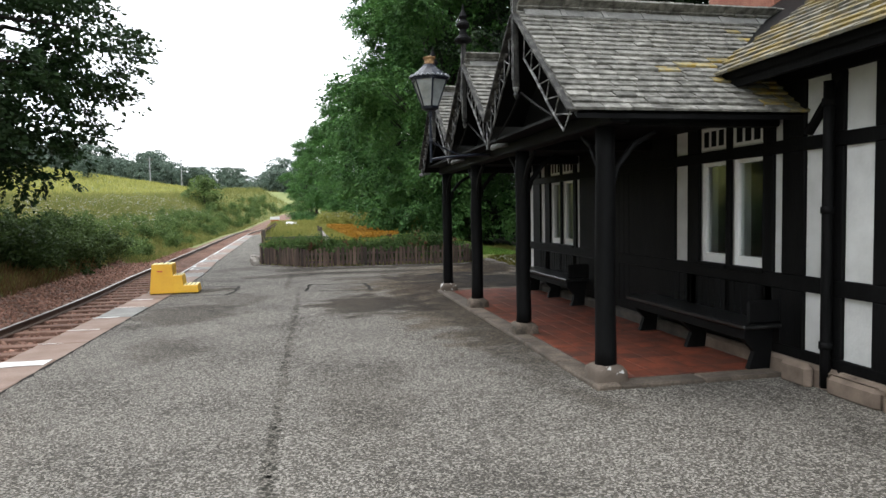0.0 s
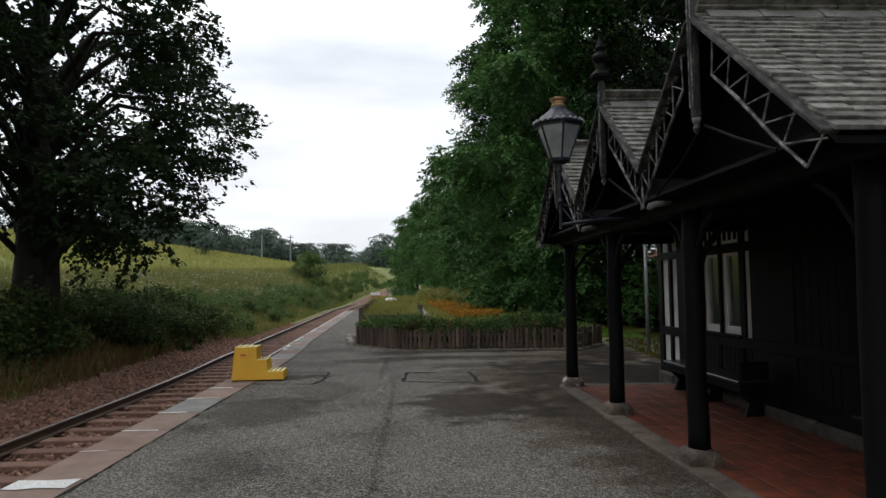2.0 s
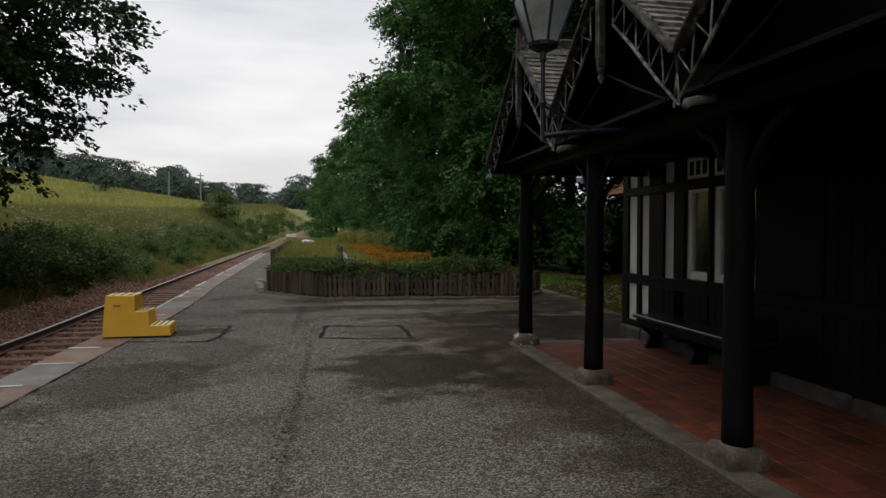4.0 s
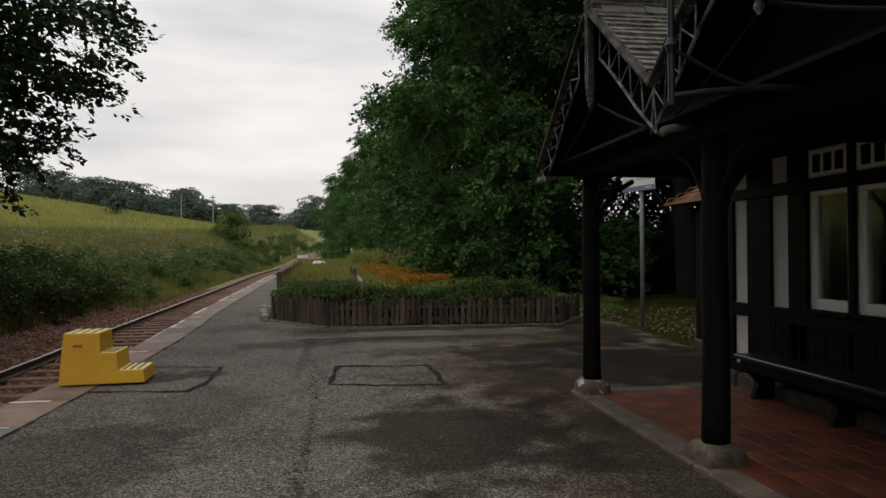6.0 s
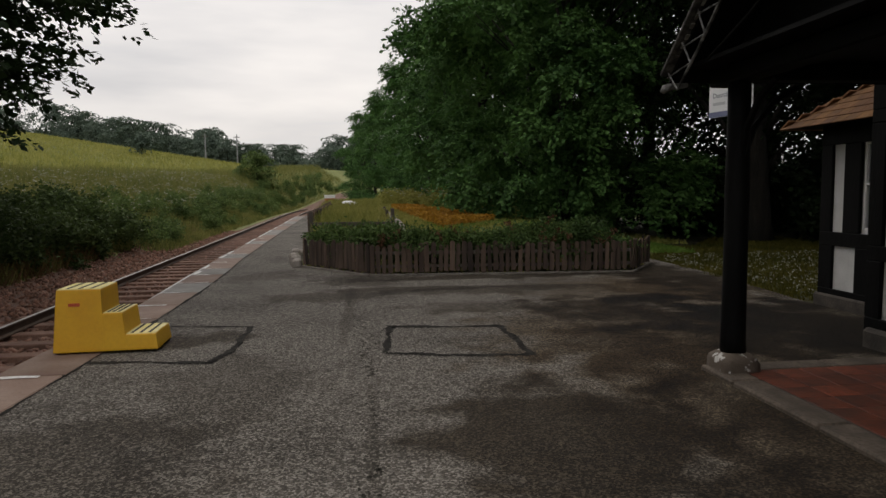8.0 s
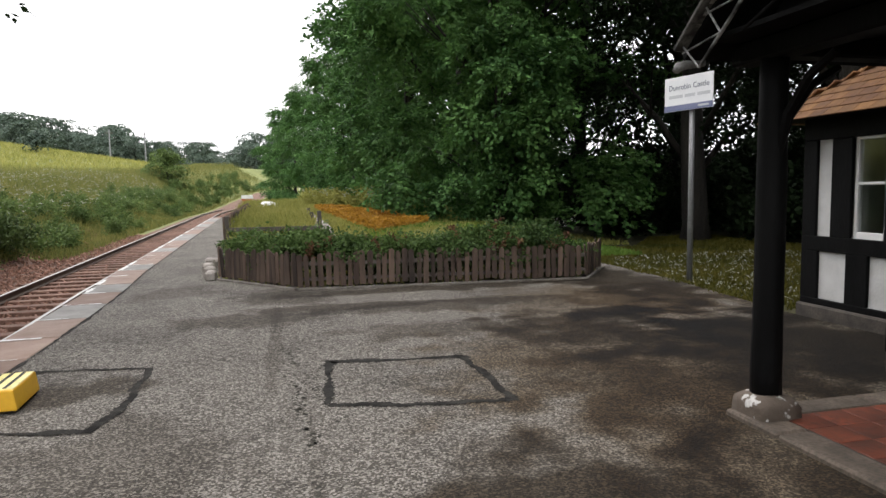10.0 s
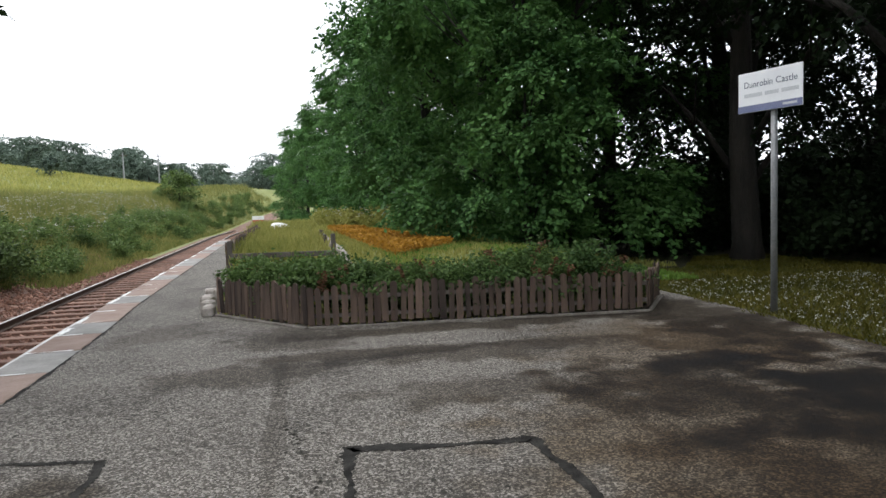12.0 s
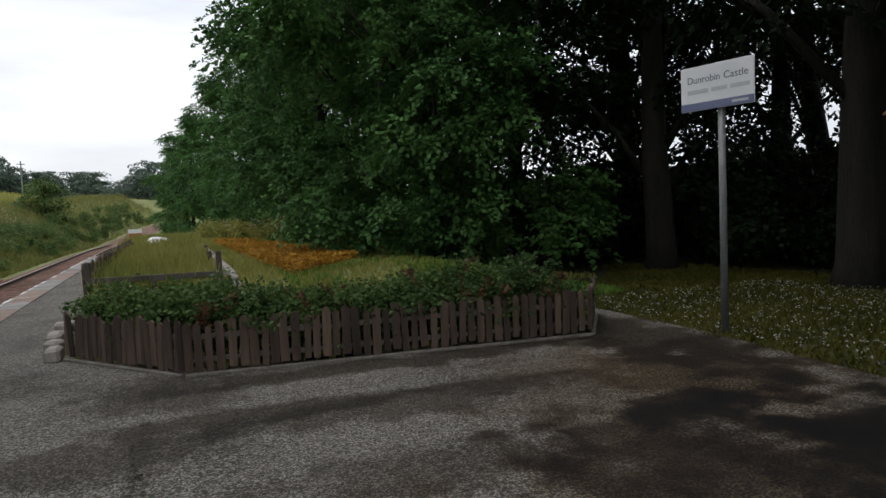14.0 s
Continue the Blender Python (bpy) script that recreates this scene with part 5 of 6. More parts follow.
def garden():
    rng = np.random.default_rng(61)
    sp = []
    front = lambda x: max(20.0 - 0.09 * (x - 0.47), 20.4 - 1.28 * (x - 0.47), 19.75 + 1.32 * (x - 5.17))
    for k in range(84):
        x = -0.55 + 6.0 * k / 84 + rt.uniform(-0.1, 0.1)
        sp.append((x, front(x) + rt.uniform(-0.12, 1.0), 0.22 + 0.07 * math.sin(x * 2.1) + (0.05 if x < 1.2 else 0) - (0.12 if x > 4.7 else 0), rt.uniform(0.16, 0.36)))
    bushes("hedge", "low straggling rose hedge behind the fence", "hedge", sp, LEAF_HEDGE, 62, 0.06, 1250, 0.46)
    # arching shoots that stand out of the hedge and hang over the pickets
    shoots = {0: [], 1: []}
    for k in range(520):
        x = rt.uniform(-0.7, 5.5)
        base = Vector((x, front(x) + rt.uniform(-0.25, 0.9), 0.38))
        tall = 0.80 if 3.1 < x < 4.8 else (0.58 if x < 4.8 else 0.28)
        a = rt.uniform(0, 6.283)
        out = Vector((math.cos(a), math.sin(a) - (0.5 if x < 1.6 else 0.1), 0)) * rt.uniform(0.12, 0.42)
        up = rt.uniform(0.3, 1.0) * tall
        n = int(26 + 40 * up)
        t = rng.uniform(0.1, 1.0, n)
        c = np.array(base) + np.outer(t, np.array(out)) + np.outer(t * 1.5 - t * t * rt.uniform(0.6, 1.25), (0, 0, up))
        shoots[1 if rt.random() < 0.13 else 0].append(c + rng.normal(size=c.shape) * 0.028)
    for k, mat, label in ((0, LEAF_HEDGE, "arching green rose shoots over the picket fence"), (1, LEAF_RUSSET, "young reddish rose shoots in the hedge")):
        tagged(new("rose_shoots", quads_mesh("rose_shoots", leaf_quads(np.concatenate(shoots[k]), 0.052, rng, 0.1, 0.7), mat)), label, "shoots", kind="stuff")
    n = 70000
    x, y = rng.uniform(-3, 9, n), rng.uniform(19.5, 46, n)
    k = inside_garden(x, y) & ((x < 5.9) | (y > 24.5))
    x, y = x[k], y[k]
    q = blade_quads(np.stack([x, y, garden_z(x, y)], 1), np.where(y < 23.8, 0.16, np.where(x < 1.0, 0.36, 0.10)), rng, width=0.014, lean=0.4)
    n = 52000
    gx, gy = rng.uniform(2.2, 8.0, n), rng.uniform(22.2, 40, n)
    gk = (gy > 26.2 + 0.9 * (gx - 4.4)) | ((gx < 3.2) & (gy < 24.4)) | (gx > 4.6)
    gx, gy = gx[gk], gy[gk]
    green = blade_quads(np.stack([gx, gy, garden_z(gx, gy)], 1), np.full(len(gx), 0.08), rng, width=0.018, lean=0.5)
    tagged(new("garden_lawn", quads_mesh("garden_lawn", green, BLADE_GREEN)), "green mown grass beside the flower bed", "lawn", kind="stuff")
    tagged(new("garden_grass", quads_mesh("garden_grass", q, BLADE)), "long pale grass in the garden", "grass", kind="stuff")
    n = 42000
    x, y = rng.uniform(1.2, 5.0, n), rng.uniform(24.6, 40.0, n)
    k = (x > 2.3 - 0.05 * (y - 25)) & (x < 4.5 - 0.13 * (y - 25) + 0.2 * np.sin(y * 1.7)) & (y > 24.8 + 1.5 * (x - 2.6))
    c = np.stack([x, y, garden_z(x, y) + rng.uniform(0.04, 0.24, n)], 1)[k]
    tagged(new("orange_flower_bed", quads_mesh("orange_flower_bed", leaf_quads(c, 0.09, rng), ORANGE_BED)), "bed of orange-brown ground cover", "flower bed", kind="stuff")
    # bright weeds along the foot of the wood
    sp = [(7.6 - 0.34 * (q - 31) + rt.uniform(-0.5, 0.5), q, float(garden_z(7.6 - 0.34 * (q - 31), q)) - 0.1, rt.uniform(0.4, 0.7)) for q in np.arange(31, 50, 0.55)]
    bushes("garden_weeds", "yellow-green weeds along the foot of the wood", "weeds", sp, BLADE, 66, 0.11, 700, 0.8)
    c = np.array([(x, y, z + 0.8) for x, y, z, _ in sp]).repeat(6, 0) + rng.normal(size=(len(sp) * 6, 3)) * np.array([0.4, 0.3, 0.12])
    c = (c[:, None, :] + rng.normal(size=(len(c), 6, 3)) * np.array([0.04, 0.04, 0.01])).reshape(-1, 3)
    tagged(new("white_flowers", quads_mesh("white_flowers", leaf_quads(c, 0.05, rng, 0, 0.9), FLOWER)), "white flower heads among the weeds", "wildflowers", kind="stuff")
    # lawn and daisies
    n = 60000
    x, y = rng.uniform(6.1, 13, n), rng.uniform(13, 27, n)
    k = (x > 6.15 + 0.065 * np.clip(y - 15.8, 0, 6) + 0.06 * np.sin(y * 5)) & (~inside_garden(x, y) | ((x > 6.0) & (y < 24.5))) & ((y > 16.0) | (x > 8.6))
    x, y = x[k], y[k]
    q = blade_quads(np.stack([x, y, np.full(len(x), -0.035)], 1), np.full(len(x), 0.055), rng, width=0.014, lean=0.6)
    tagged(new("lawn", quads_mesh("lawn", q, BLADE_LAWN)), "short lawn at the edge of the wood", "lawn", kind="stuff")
    n = 1500
    x, y = rng.uniform(6.5, 11.5, n), rng.uniform(15.0, 22, n)
    k = ~inside_garden(x, y) & (y > 16)
    c = np.stack([x[k], y[k], np.full(k.sum(), 0.03)], 1)
    c = (c[:, None, :] + rng.normal(size=(len(c), 3, 3)) * 0.012).reshape(-1, 3)
    tagged(new("daisies", quads_mesh("daisies", leaf_quads(c, 0.02, rng, 0, 0.9), FLOWER)), "white daisies scattered over the lawn", "wildflowers", kind="stuff")


garden()


# ---- tarmac seam and patches ----
def ribbon(pts, w, z=0.004, wob=0.35, seed=1, step=0.12, rag=0.0):
    """A thin strip along points, of uneven width; rag roughens its two edges on their own."""
    rr = random.Random(seed)
    P = [Vector((*p, 0)) for p in pts]
    path = [P[0]]
    for a, b in zip(P[:-1], P[1:]):
        n = max(1, int((b - a).length / step))
        path += [a.lerp(b, (k + 1) / n) for k in range(n)]
    g = Geo()
    for i, p in enumerate(path):
        d = (path[min(i + 1, len(path) - 1)] - path[max(i - 1, 0)]).normalized()
        s = Vector((-d.y, d.x, 0))
        if rag:
            swell = 1 + wob * 1.6 * noise.noise(Vector((p.x * 2.3, p.y * 2.3, seed)))
            e0, e1 = (w / 2 * swell * (1 + rag * rr.uniform(-1, 1)) for _ in range(2))
            q = p + s * w * 0.5 * noise.noise(Vector((p.x * 4, p.y * 4, seed + 9)))
        else:
            e0 = e1 = w * (1 + rr.uniform(-wob, wob)) / 2
            q = p + s * rr.uniform(-wob, wob) * w * 0.3
        g.v += [(q.x + s.x * e0, q.y + s.y * e0, z), (q.x - s.x * e1, q.y - s.y * e1, z)]
    g.f = [(2 * i, 2 * i + 1, 2 * i + 3, 2 * i + 2) for i in range(len(path) - 1)]
    return g


seam = Geo()
rs = random.Random(3)
SEAM = [(0.5, -6), (0.48, 4.3), (0.44, 7.2), (0.46, 10.6), (0.49, 12.8), (0.41, 13.8), (0.33, 15.7), (0.02, 18.4), (-0.1, 20.0)]
seam_x = lambda q: float(np.interp(q, [p[1] for p in SEAM], [p[0] for p in SEAM]))


def crumb(x, y, r):
    """A small ragged patch of moss or bare tar."""
    n = rs.randrange(6, 10)
    seam.add([(x + r * rs.uniform(0.45, 1.2) * math.cos(6.2832 * k / n), y + r * rs.uniform(0.6, 1.7) * math.sin(6.2832 * k / n), 0.003) for k in range(n)], [tuple(range(n))])


for k in range(900):
    y = rs.uniform(0.5, 19.5)
    if noise.noise(Vector((0, y * 0.9, 4.0))) > -0.12:
        crumb(seam_x(y) + rs.gauss(0, 0.03 + 0.08 * max(0, noise.noise(Vector((3, y * 0.7, 1.0))))), y, rs.uniform(0.006, 0.02))
for cx, cy, sx, sy, n in ((0.52, 14.3, 0.08, 0.35, 60), (0.40, 15.6, 0.10, 0.3, 50), (-1.2, 16.4, 0.5, 0.3, 70), (-0.4, 17.2, 0.6, 0.25, 70), (1.2, 14.3, 0.15, 0.12, 14), (-1.3, 11.6, 0.35, 0.7, 90)):
    for k in range(n):
        crumb(rs.gauss(cx, sx), rs.gauss(cy, sy), rs.uniform(0.006, 0.022))
structure("tar_seam", seam, MOSSY, "thin broken mossy seam along the tarmac", "tar seam")
structure("tar_border", ribbon([(0.61, 13.90), (1.2, 13.72), (1.92, 13.63), (1.90, 14.3), (1.87, 14.92), (1.3, 14.98), (0.68, 15.09), (0.64, 14.5), (0.61, 13.90)], 0.07, 0.005, 0.6, 5, 0.022, 0.4), TAR,
          "black tar border round the patch", "tar border")
structure("tar_border_by_edge", ribbon([(-2.06, 13.96), (-1.5, 13.90), (-0.95, 13.80), (-0.85, 14.3), (-0.85, 15.35), (-1.4, 15.45), (-2.06, 15.53)], 0.065, 0.005, 0.6, 6, 0.022, 0.4), TAR,
          "black tar border round the edge patch", "tar border")


# ---- coping slabs ----
def build_coping():
    c = tagged(thing("coping", "row of worn reddish and grey platform coping slabs", "coping"), kind="structure")
    rc = random.Random(21)
    y = -6.0
    k = 0
    while y < 53:
        w = rc.uniform(0.95, 1.25)
        x = float(edge_x(y + w / 2))
        slope = math.degrees(math.atan2(float(edge_x(y + w)) - float(edge_x(y)), w))
        g = Geo().box(0, 0.575 + rc.uniform(-0.015, 0.015), -w / 2 + 0.006, w / 2 - 0.006, -0.085, 0.006 + rc.uniform(0, 0.006), 0.014)
        grey = rc.random() < (0.6 if y > 17.2 else 0.1)
        ob = part("slab", g, COPING_GREY if grey else COPING, c)
        ob.matrix_basis = pose(x, y + w / 2, 0, 0, 0, -slope)
        if 3 < y < 30:
            wide = 0.26 if 7.2 < y + w < 8.5 else rc.choice((0.03, 0.05, 0.035, 0.02))
            reach = 0.54 if wide > 0.1 else rc.uniform(0.3, 0.56)
            q = ribbon([(0.01, w / 2 - 0.02 - wide / 2), (reach, w / 2 - 0.02 - wide / 2)], wide, 0.0165, 0.15 if wide > 0.1 else 0.6, k)
            part("paint_line", q, WHITE_LINE, ob, "worn white paint")
        if y > 13 and rc.random() < 0.5:
            q = ribbon([(0.04, -w / 2 + 0.03), (0.045, -w / 2 + rc.uniform(0.45, 0.95) * w)], 0.07, 0.0165, 0.5, k + 500)
            part("edge_paint", q, WHITE_LINE, ob, "worn white edge line")
        y += w
        k += 1


build_coping()


moss = ribbon([(float(edge_x(q)) + 0.585, q) for q in np.arange(-4, 40, 1.0)], 0.035, 0.004, 0.95, 17)
structure("edge_seam", moss, TAR, "dark mossy crack beside the coping", "tar seam")


# ---- veranda floor ----
def build_veranda_floor():
    f = tagged(thing("veranda_floor", "red quarry tile floor with a stone kerb under the veranda", "floor"), kind="structure")
    part("bed", Geo().box(3.40, 5.03, 5.74, 12.72, -0.03, 0.030), DARK_STONE, f)
    rc = random.Random(5)
    y = 5.52
    while y < 12.9:
        w = min(rc.uniform(0.8, 1.1), 12.95 - y)
        part("kerb_stone", Geo().box(3.17, 3.40, y + 0.004, y + w - 0.004, -0.03, 0.038 + rc.uniform(-0.004, 0.004), 0.014), KERB_BROWN, f)
        y += w
    for y0, y1 in ((5.52, 5.735), (12.73, 12.95)):
        x = 3.405
        while x < 5.0:
            w = min(0.8, 5.03 - x)
            part("kerb_stone", Geo().box(x + 0.004, x + w - 0.004, y0, y1, -0.03, 0.037, 0.014), KERB_BROWN, f)
            x += w
    me = Geo().box(0.0015, 0.2295, 0.0015, 0.231, 0, 0.016, 0.002).mesh("tile", REDTILE)
    for i in range(7):
        for j in range(30):
            ob = new("tile", me)
            ob.parent = f
            ob.matrix_basis = pose(3.41 + 0.231 * i, 5.745 + 0.2325 * j, 0.020 + rc.uniform(0, 0.002))


build_veranda_floor()


# ---- veranda benches ----
def build_bench(y0, y1):
    b = thing("bench", "long black painted bench against the veranda wall", "bench", group="veranda benches")
    part("seat", Geo().box(4.66, 5.06, y0, y1, 0.43, 0.475, 0.012), BENCH_BLACK, b)
    part("apron", Geo().box(4.70, 4.73, y0 + 0.05, y1 - 0.05, 0.33, 0.43, 0.005), BLACK, b)
    n = 3
    for k in range(n):
        y = y0 + 0.12 + (y1 - y0 - 0.24) * k / (n - 1)
        g = Geo().prism([(4.78, 0.036), (5.0, 0.036), (5.04, 0.43), (4.70, 0.43), (4.72, 0.33), (4.84, 0.2)], y - 0.03, y + 0.03, "y")
        part("support", g, BLACK, b)
    part("arm", Geo().box(4.70, 5.05, y0 + 0.0, y0 + 0.04, 0.48, 0.70, 0.02), BLACK, b)


BENCH_BLACK = material("glossy_black_bench", (0.008, 0.008, 0.008), (0.014, 0.014, 0.014), rough=0.28, scale=4, fine=40, bump=0.08, spec=0.5)
build_bench(5.62, 7.95)
build_bench(9.95, 12.30)


# ---- lantern on its bracket ----
def build_lantern():
    cx, cy, z0 = 2.43, 9.30, 3.0
    l = thing("station_lantern", "navy victorian station lantern with a copper vent on an iron bracket", "lamp", (cx, cy, z0))
    n = 6
    top, bot, h = 0.255, 0.115, 0.37
    ring = lambda r, z: [Vector((r * math.cos(6.2832 * (k + 0.5) / n), r * math.sin(6.2832 * (k + 0.5) / n), z)) for k in range(n)]
    lo, hi = ring(bot, 0.03), ring(top, 0.03 + h)
    for k in range(n):
        part("glazing_bar", Geo().tube([lo[k], hi[k]], [0.010, 0.012], 6), LAMP_BLUE, l)
        a, b, c, d = lo[k], lo[(k + 1) % n], hi[(k + 1) % n], hi[k]
        part("pane", Geo().add([a * 0.98, b * 0.98, c * 0.98, d * 0.98], [(0, 1, 2, 3)]), LANTERN_GLASS, l, "lantern glass with pale reflections in its colour")
        part("fascia", Geo().beam(hi[k], hi[(k + 1) % n], 0.02, 0.05), LAMP_BLUE, l)
    part("base_ring", Geo().spin([(0.06, -0.03), (0.12, 0.0), (0.125, 0.03), (0.10, 0.035)], n * 2), LAMP_BLUE, l)
    part("roof", Geo().spin([(0.27, 0.40), (0.275, 0.415), (0.21, 0.48), (0.15, 0.53), (0.10, 0.57), (0.085, 0.60), (0.07, 0.605)], 12), LAMP_BLUE, l)
    for k in range(24):
        t = 6.2832 * k / 24
        part("crest", Geo().spin([(0.012, 0), (0.022, 0.014), (0.005, 0.038)], 6, (0.265 * math.cos(t), 0.265 * math.sin(t), 0.412)), CREST, l)
    part("vent", Geo().spin([(0.07, 0.60), (0.078, 0.62), (0.066, 0.635), (0.072, 0.67), (0.088, 0.685), (0.09, 0.70), (0.04, 0.715)], 14), COPPER, l, "aged copper vent")
    part("stem", Geo().tube([(0, 0, -0.03), (0, 0, -0.10), (0, 0, -0.12), (0, 0, -0.40), (0, 0, -0.44), (0, 0, -0.48), (0, 0, -0.74)], [0.024, 0.028, 0.018, 0.018, 0.034, 0.018, 0.018], 10), LAMP_BLUE, l)
    part("bracket", Geo().tube([(0, 0, -0.70), (0.2, 0, -0.67), (0.5, 0, -0.64), (0.85, 0, -0.63)], [0.02] * 4, 8), LAMP_BLUE, l)
    part("scroll", Geo().tube([(0.01, 0, -0.46), (0.10, 0, -0.50), (0.26, 0, -0.58), (0.42, 0, -0.64)], [0.011] * 4, 6), LAMP_BLUE, l)


# Opaque grey panes: clear glass with its pale reflections put into the colour.
LANTERN_GLASS = material("reflection_grey_glass", (0.16, 0.175, 0.175), (0.30, 0.32, 0.32), rough=0.12, scale=5, fine=30, bump=0.05, fine_mix=0.3, c3=(0.25, 0.26, 0.26))
CREST = material("white_crest", (0.16, 0.17, 0.19), (0.26, 0.27, 0.29), rough=0.5)
build_lantern()


# ---- yellow boarding steps ----
def build_steps():
    b = thing("boarding_steps", "yellow three-tread boarding steps at the platform edge", "steps", (-2.03, 14.56, 0), 3.0, "boarding steps")
    hw = 0.27
    xs = [(-0.46, -0.40, -0.01, 0.02, 0.63), (0.0, -0.12, 0.14, 0.17, 0.40), (0.0, 0.20, 0.45, 0.475, 0.19)]

    def block(x0b, x1b, x0t, x1t, z, yb, yt):
        g = Geo()
        pts = [(x0b, -yb, 0.025), (x1b, -yb, 0.025), (x1b, yb, 0.025), (x0b, yb, 0.025), (x0t, -yt, z), (x1t, -yt, z), (x1t, yt, z), (x0t, yt, z)]
        g.add(pts, [(0, 3, 2, 1), (4, 5, 6, 7), (0, 1, 5, 4), (1, 2, 6, 5), (2, 3, 7, 6), (3, 0, 4, 7)])
        me = g.mesh("body", YELLOW)
        bm = bmesh.new()
        bm.from_mesh(me)
        bmesh.ops.bevel(bm, geom=list(bm.edges), offset=0.012, segments=2, affect="EDGES", profile=0.6)
        bm.to_mesh(me)
        bm.free()
        return me
    part("tall_block", block(-0.455, -0.0, -0.405, -0.015, 0.615, hw, hw - 0.025), None, b)
    part("middle_block", block(-0.02, 0.20, -0.03, 0.165, 0.385, hw - 0.002, hw - 0.018), None, b)
    part("low_block", block(0.18, 0.475, 0.15, 0.455, 0.175, hw - 0.004, hw - 0.012), None, b)
    for x0, x1, z in ((-0.40, -0.02, 0.615), (-0.01, 0.16, 0.385), (0.17, 0.45, 0.175)):
        t = part("tread", Geo().box(x0, x1, -hw + 0.03, hw - 0.03, z - 0.002, z + 0.006, 0.003), TREAD, b, "pale yellow grip tread")
        for k in range(3):
            x = x0 + (x1 - x0) * (0.22 + 0.28 * k)
            part("grip_strip", Geo().box(x - 0.012, x + 0.012, -hw + 0.05, hw - 0.05, z + 0.006, z + 0.009), DARK_GRIP, t)
    for sx in (-0.40, 0.42):
        for sy in (-0.22, 0.18):
            part("foot", Geo().box(sx - 0.04, sx + 0.04, sy, sy + 0.05, 0.0, 0.03, 0.005), DARK_GRIP, b)
    part("label", Geo().box(-0.30, -0.20, -hw - 0.002 + 0.012, -hw + 0.014, 0.46, 0.49), RED_LABEL, b, "small red label")
    return b


steps_far = build_steps()
copy_thing(steps_far, pose(-2.12, 5.60, 0, 0, 0, 2.0))


# ---- station name board ----
def text_mesh(body, size, mat, name):
    cu = bpy.data.curves.new(name, "FONT")
    cu.body, cu.size, cu.extrude = body, size, 0.001
    ob = bpy.data.objects.new(name, cu)
    scene.collection.objects.link(ob)
    me = bpy.data.meshes.new_from_object(ob.evaluated_get(bpy.context.evaluated_depsgraph_get()))
    bpy.data.objects.remove(ob)
    me.materials.clear()
    me.materials.append(mat)
    return me


def build_sign():
    s = thing("station_sign", "white station name board with a slate-blue foot on a grey pole", "sign", (6.64, 18.60, 0), -73.5)
    # local x runs along the lettering, local y away from the reader
    part("pole", Geo().tube([(0.02, 0.07, -0.2), (0.02, 0.07, 1.5), (0.02, 0.07, 3.18)], [0.045, 0.043, 0.042], 14), POLE_GREY, s, "grey steel pole", True)
    bd = part("board", Geo().box(-0.465, 0.465, -0.012, 0.012, 2.72, 3.26, 0.004), SIGN_WHITE, s)
    part("blue_band", Geo().box(-0.465, 0.465, -0.016, -0.0125, 2.722, 2.815), SIGN_BLUE, bd, "slate-blue band")
    for z in (2.85, 3.12):
        part("clamp", Geo().box(-0.05, 0.09, 0.012, 0.12, z, z + 0.05, 0.006), POLE_GREY, s)
    for body, x0, w0 in (("Dunrobin", -0.37, 0.42), ("Castle", 0.10, 0.30)):
        me = text_mesh(body, 0.122, SIGN_TEXT, "lettering")
        ob = part("lettering", me, None, bd)
        lo, hi = min(v.co.x for v in me.vertices), max(v.co.x for v in me.vertices)
        ob.matrix_basis = pose(x0, -0.0135, 3.055, 90, 0, 0) @ Matrix.Diagonal((w0 / (hi - lo), 1, 1, 1)) @ Matrix.Translation((-lo, 0, 0))
    # the pale second line cannot be read: bars
    x = -0.37
    for w in (0.27, 0.20, 0.24):
        part("lettering_bar", Geo().box(x, x + w, -0.0145, -0.0125, 2.925, 2.975), SIGN_GREY, bd)
        x += w + 0.04
    part("maker_mark", Geo().box(0.20, 0.40, -0.018, -0.0165, 2.755, 2.785), SIGN_GREY, bd)


build_sign()


# ---- garden posts, side fence, edging ----
def post_thing(x, y, h, w, label, group):
    p = new("post", Geo().box(-w / 2, w / 2, -w / 2, w / 2, -0.1, h, 0.01).mesh("post", OLDWOOD))
    p.matrix_basis = pose(x, y, 0, random.uniform(-2, 2), random.uniform(-2, 2), random.uniform(-8, 8))
    return tagged(p, label, "post", group)


for x, y, h in ((1.09, 24.2, 1.10), (1.04, 27.4, 0.98), (1.0, 30.2, 1.02)):
    post_thing(x, y, h, 0.09, "weathered grey garden post", "garden posts")


def build_side_fence():
    f = thing("side_fence", "grey weathered fence of upright boards beside the platform path", "fence")
    rf = random.Random(13)
    me = Geo().prism([(-0.05, 0.04), (0.05, 0.04), (0.05, 0.92), (0.0, 1.0), (-0.05, 0.92)], -0.012, 0.012, "y").mesh("fence_board", PICKET)
    y = 24.1
    fx = lambda yy: -0.98 - 0.012 * (yy - 24)
    while y < 36:
        ob = new("fence_board", me)
        ob.parent = f
        ob.matrix_basis = pose(fx(y), y, rf.uniform(-0.02, 0.02), rf.uniform(-2, 2), rf.uniform(-2, 2), 90)
        ob.scale = (1, 1, 1 + 0.012 * (y - 24))
        y += 0.14
    for z in (0.3, 0.78):
        part("rail", Geo().beam((fx(24) + 0.04, 24, z), (fx(36) + 0.04, 36, z), 0.04, 0.08), OLDWOOD, f)
    for y in (24.05, 28.0, 32.0, 35.9):
        part("fence_post", Geo().box(fx(y) + 0.02, fx(y) + 0.11, y - 0.045, y + 0.045, -0.1, 1.04, 0.01), OLDWOOD, f)


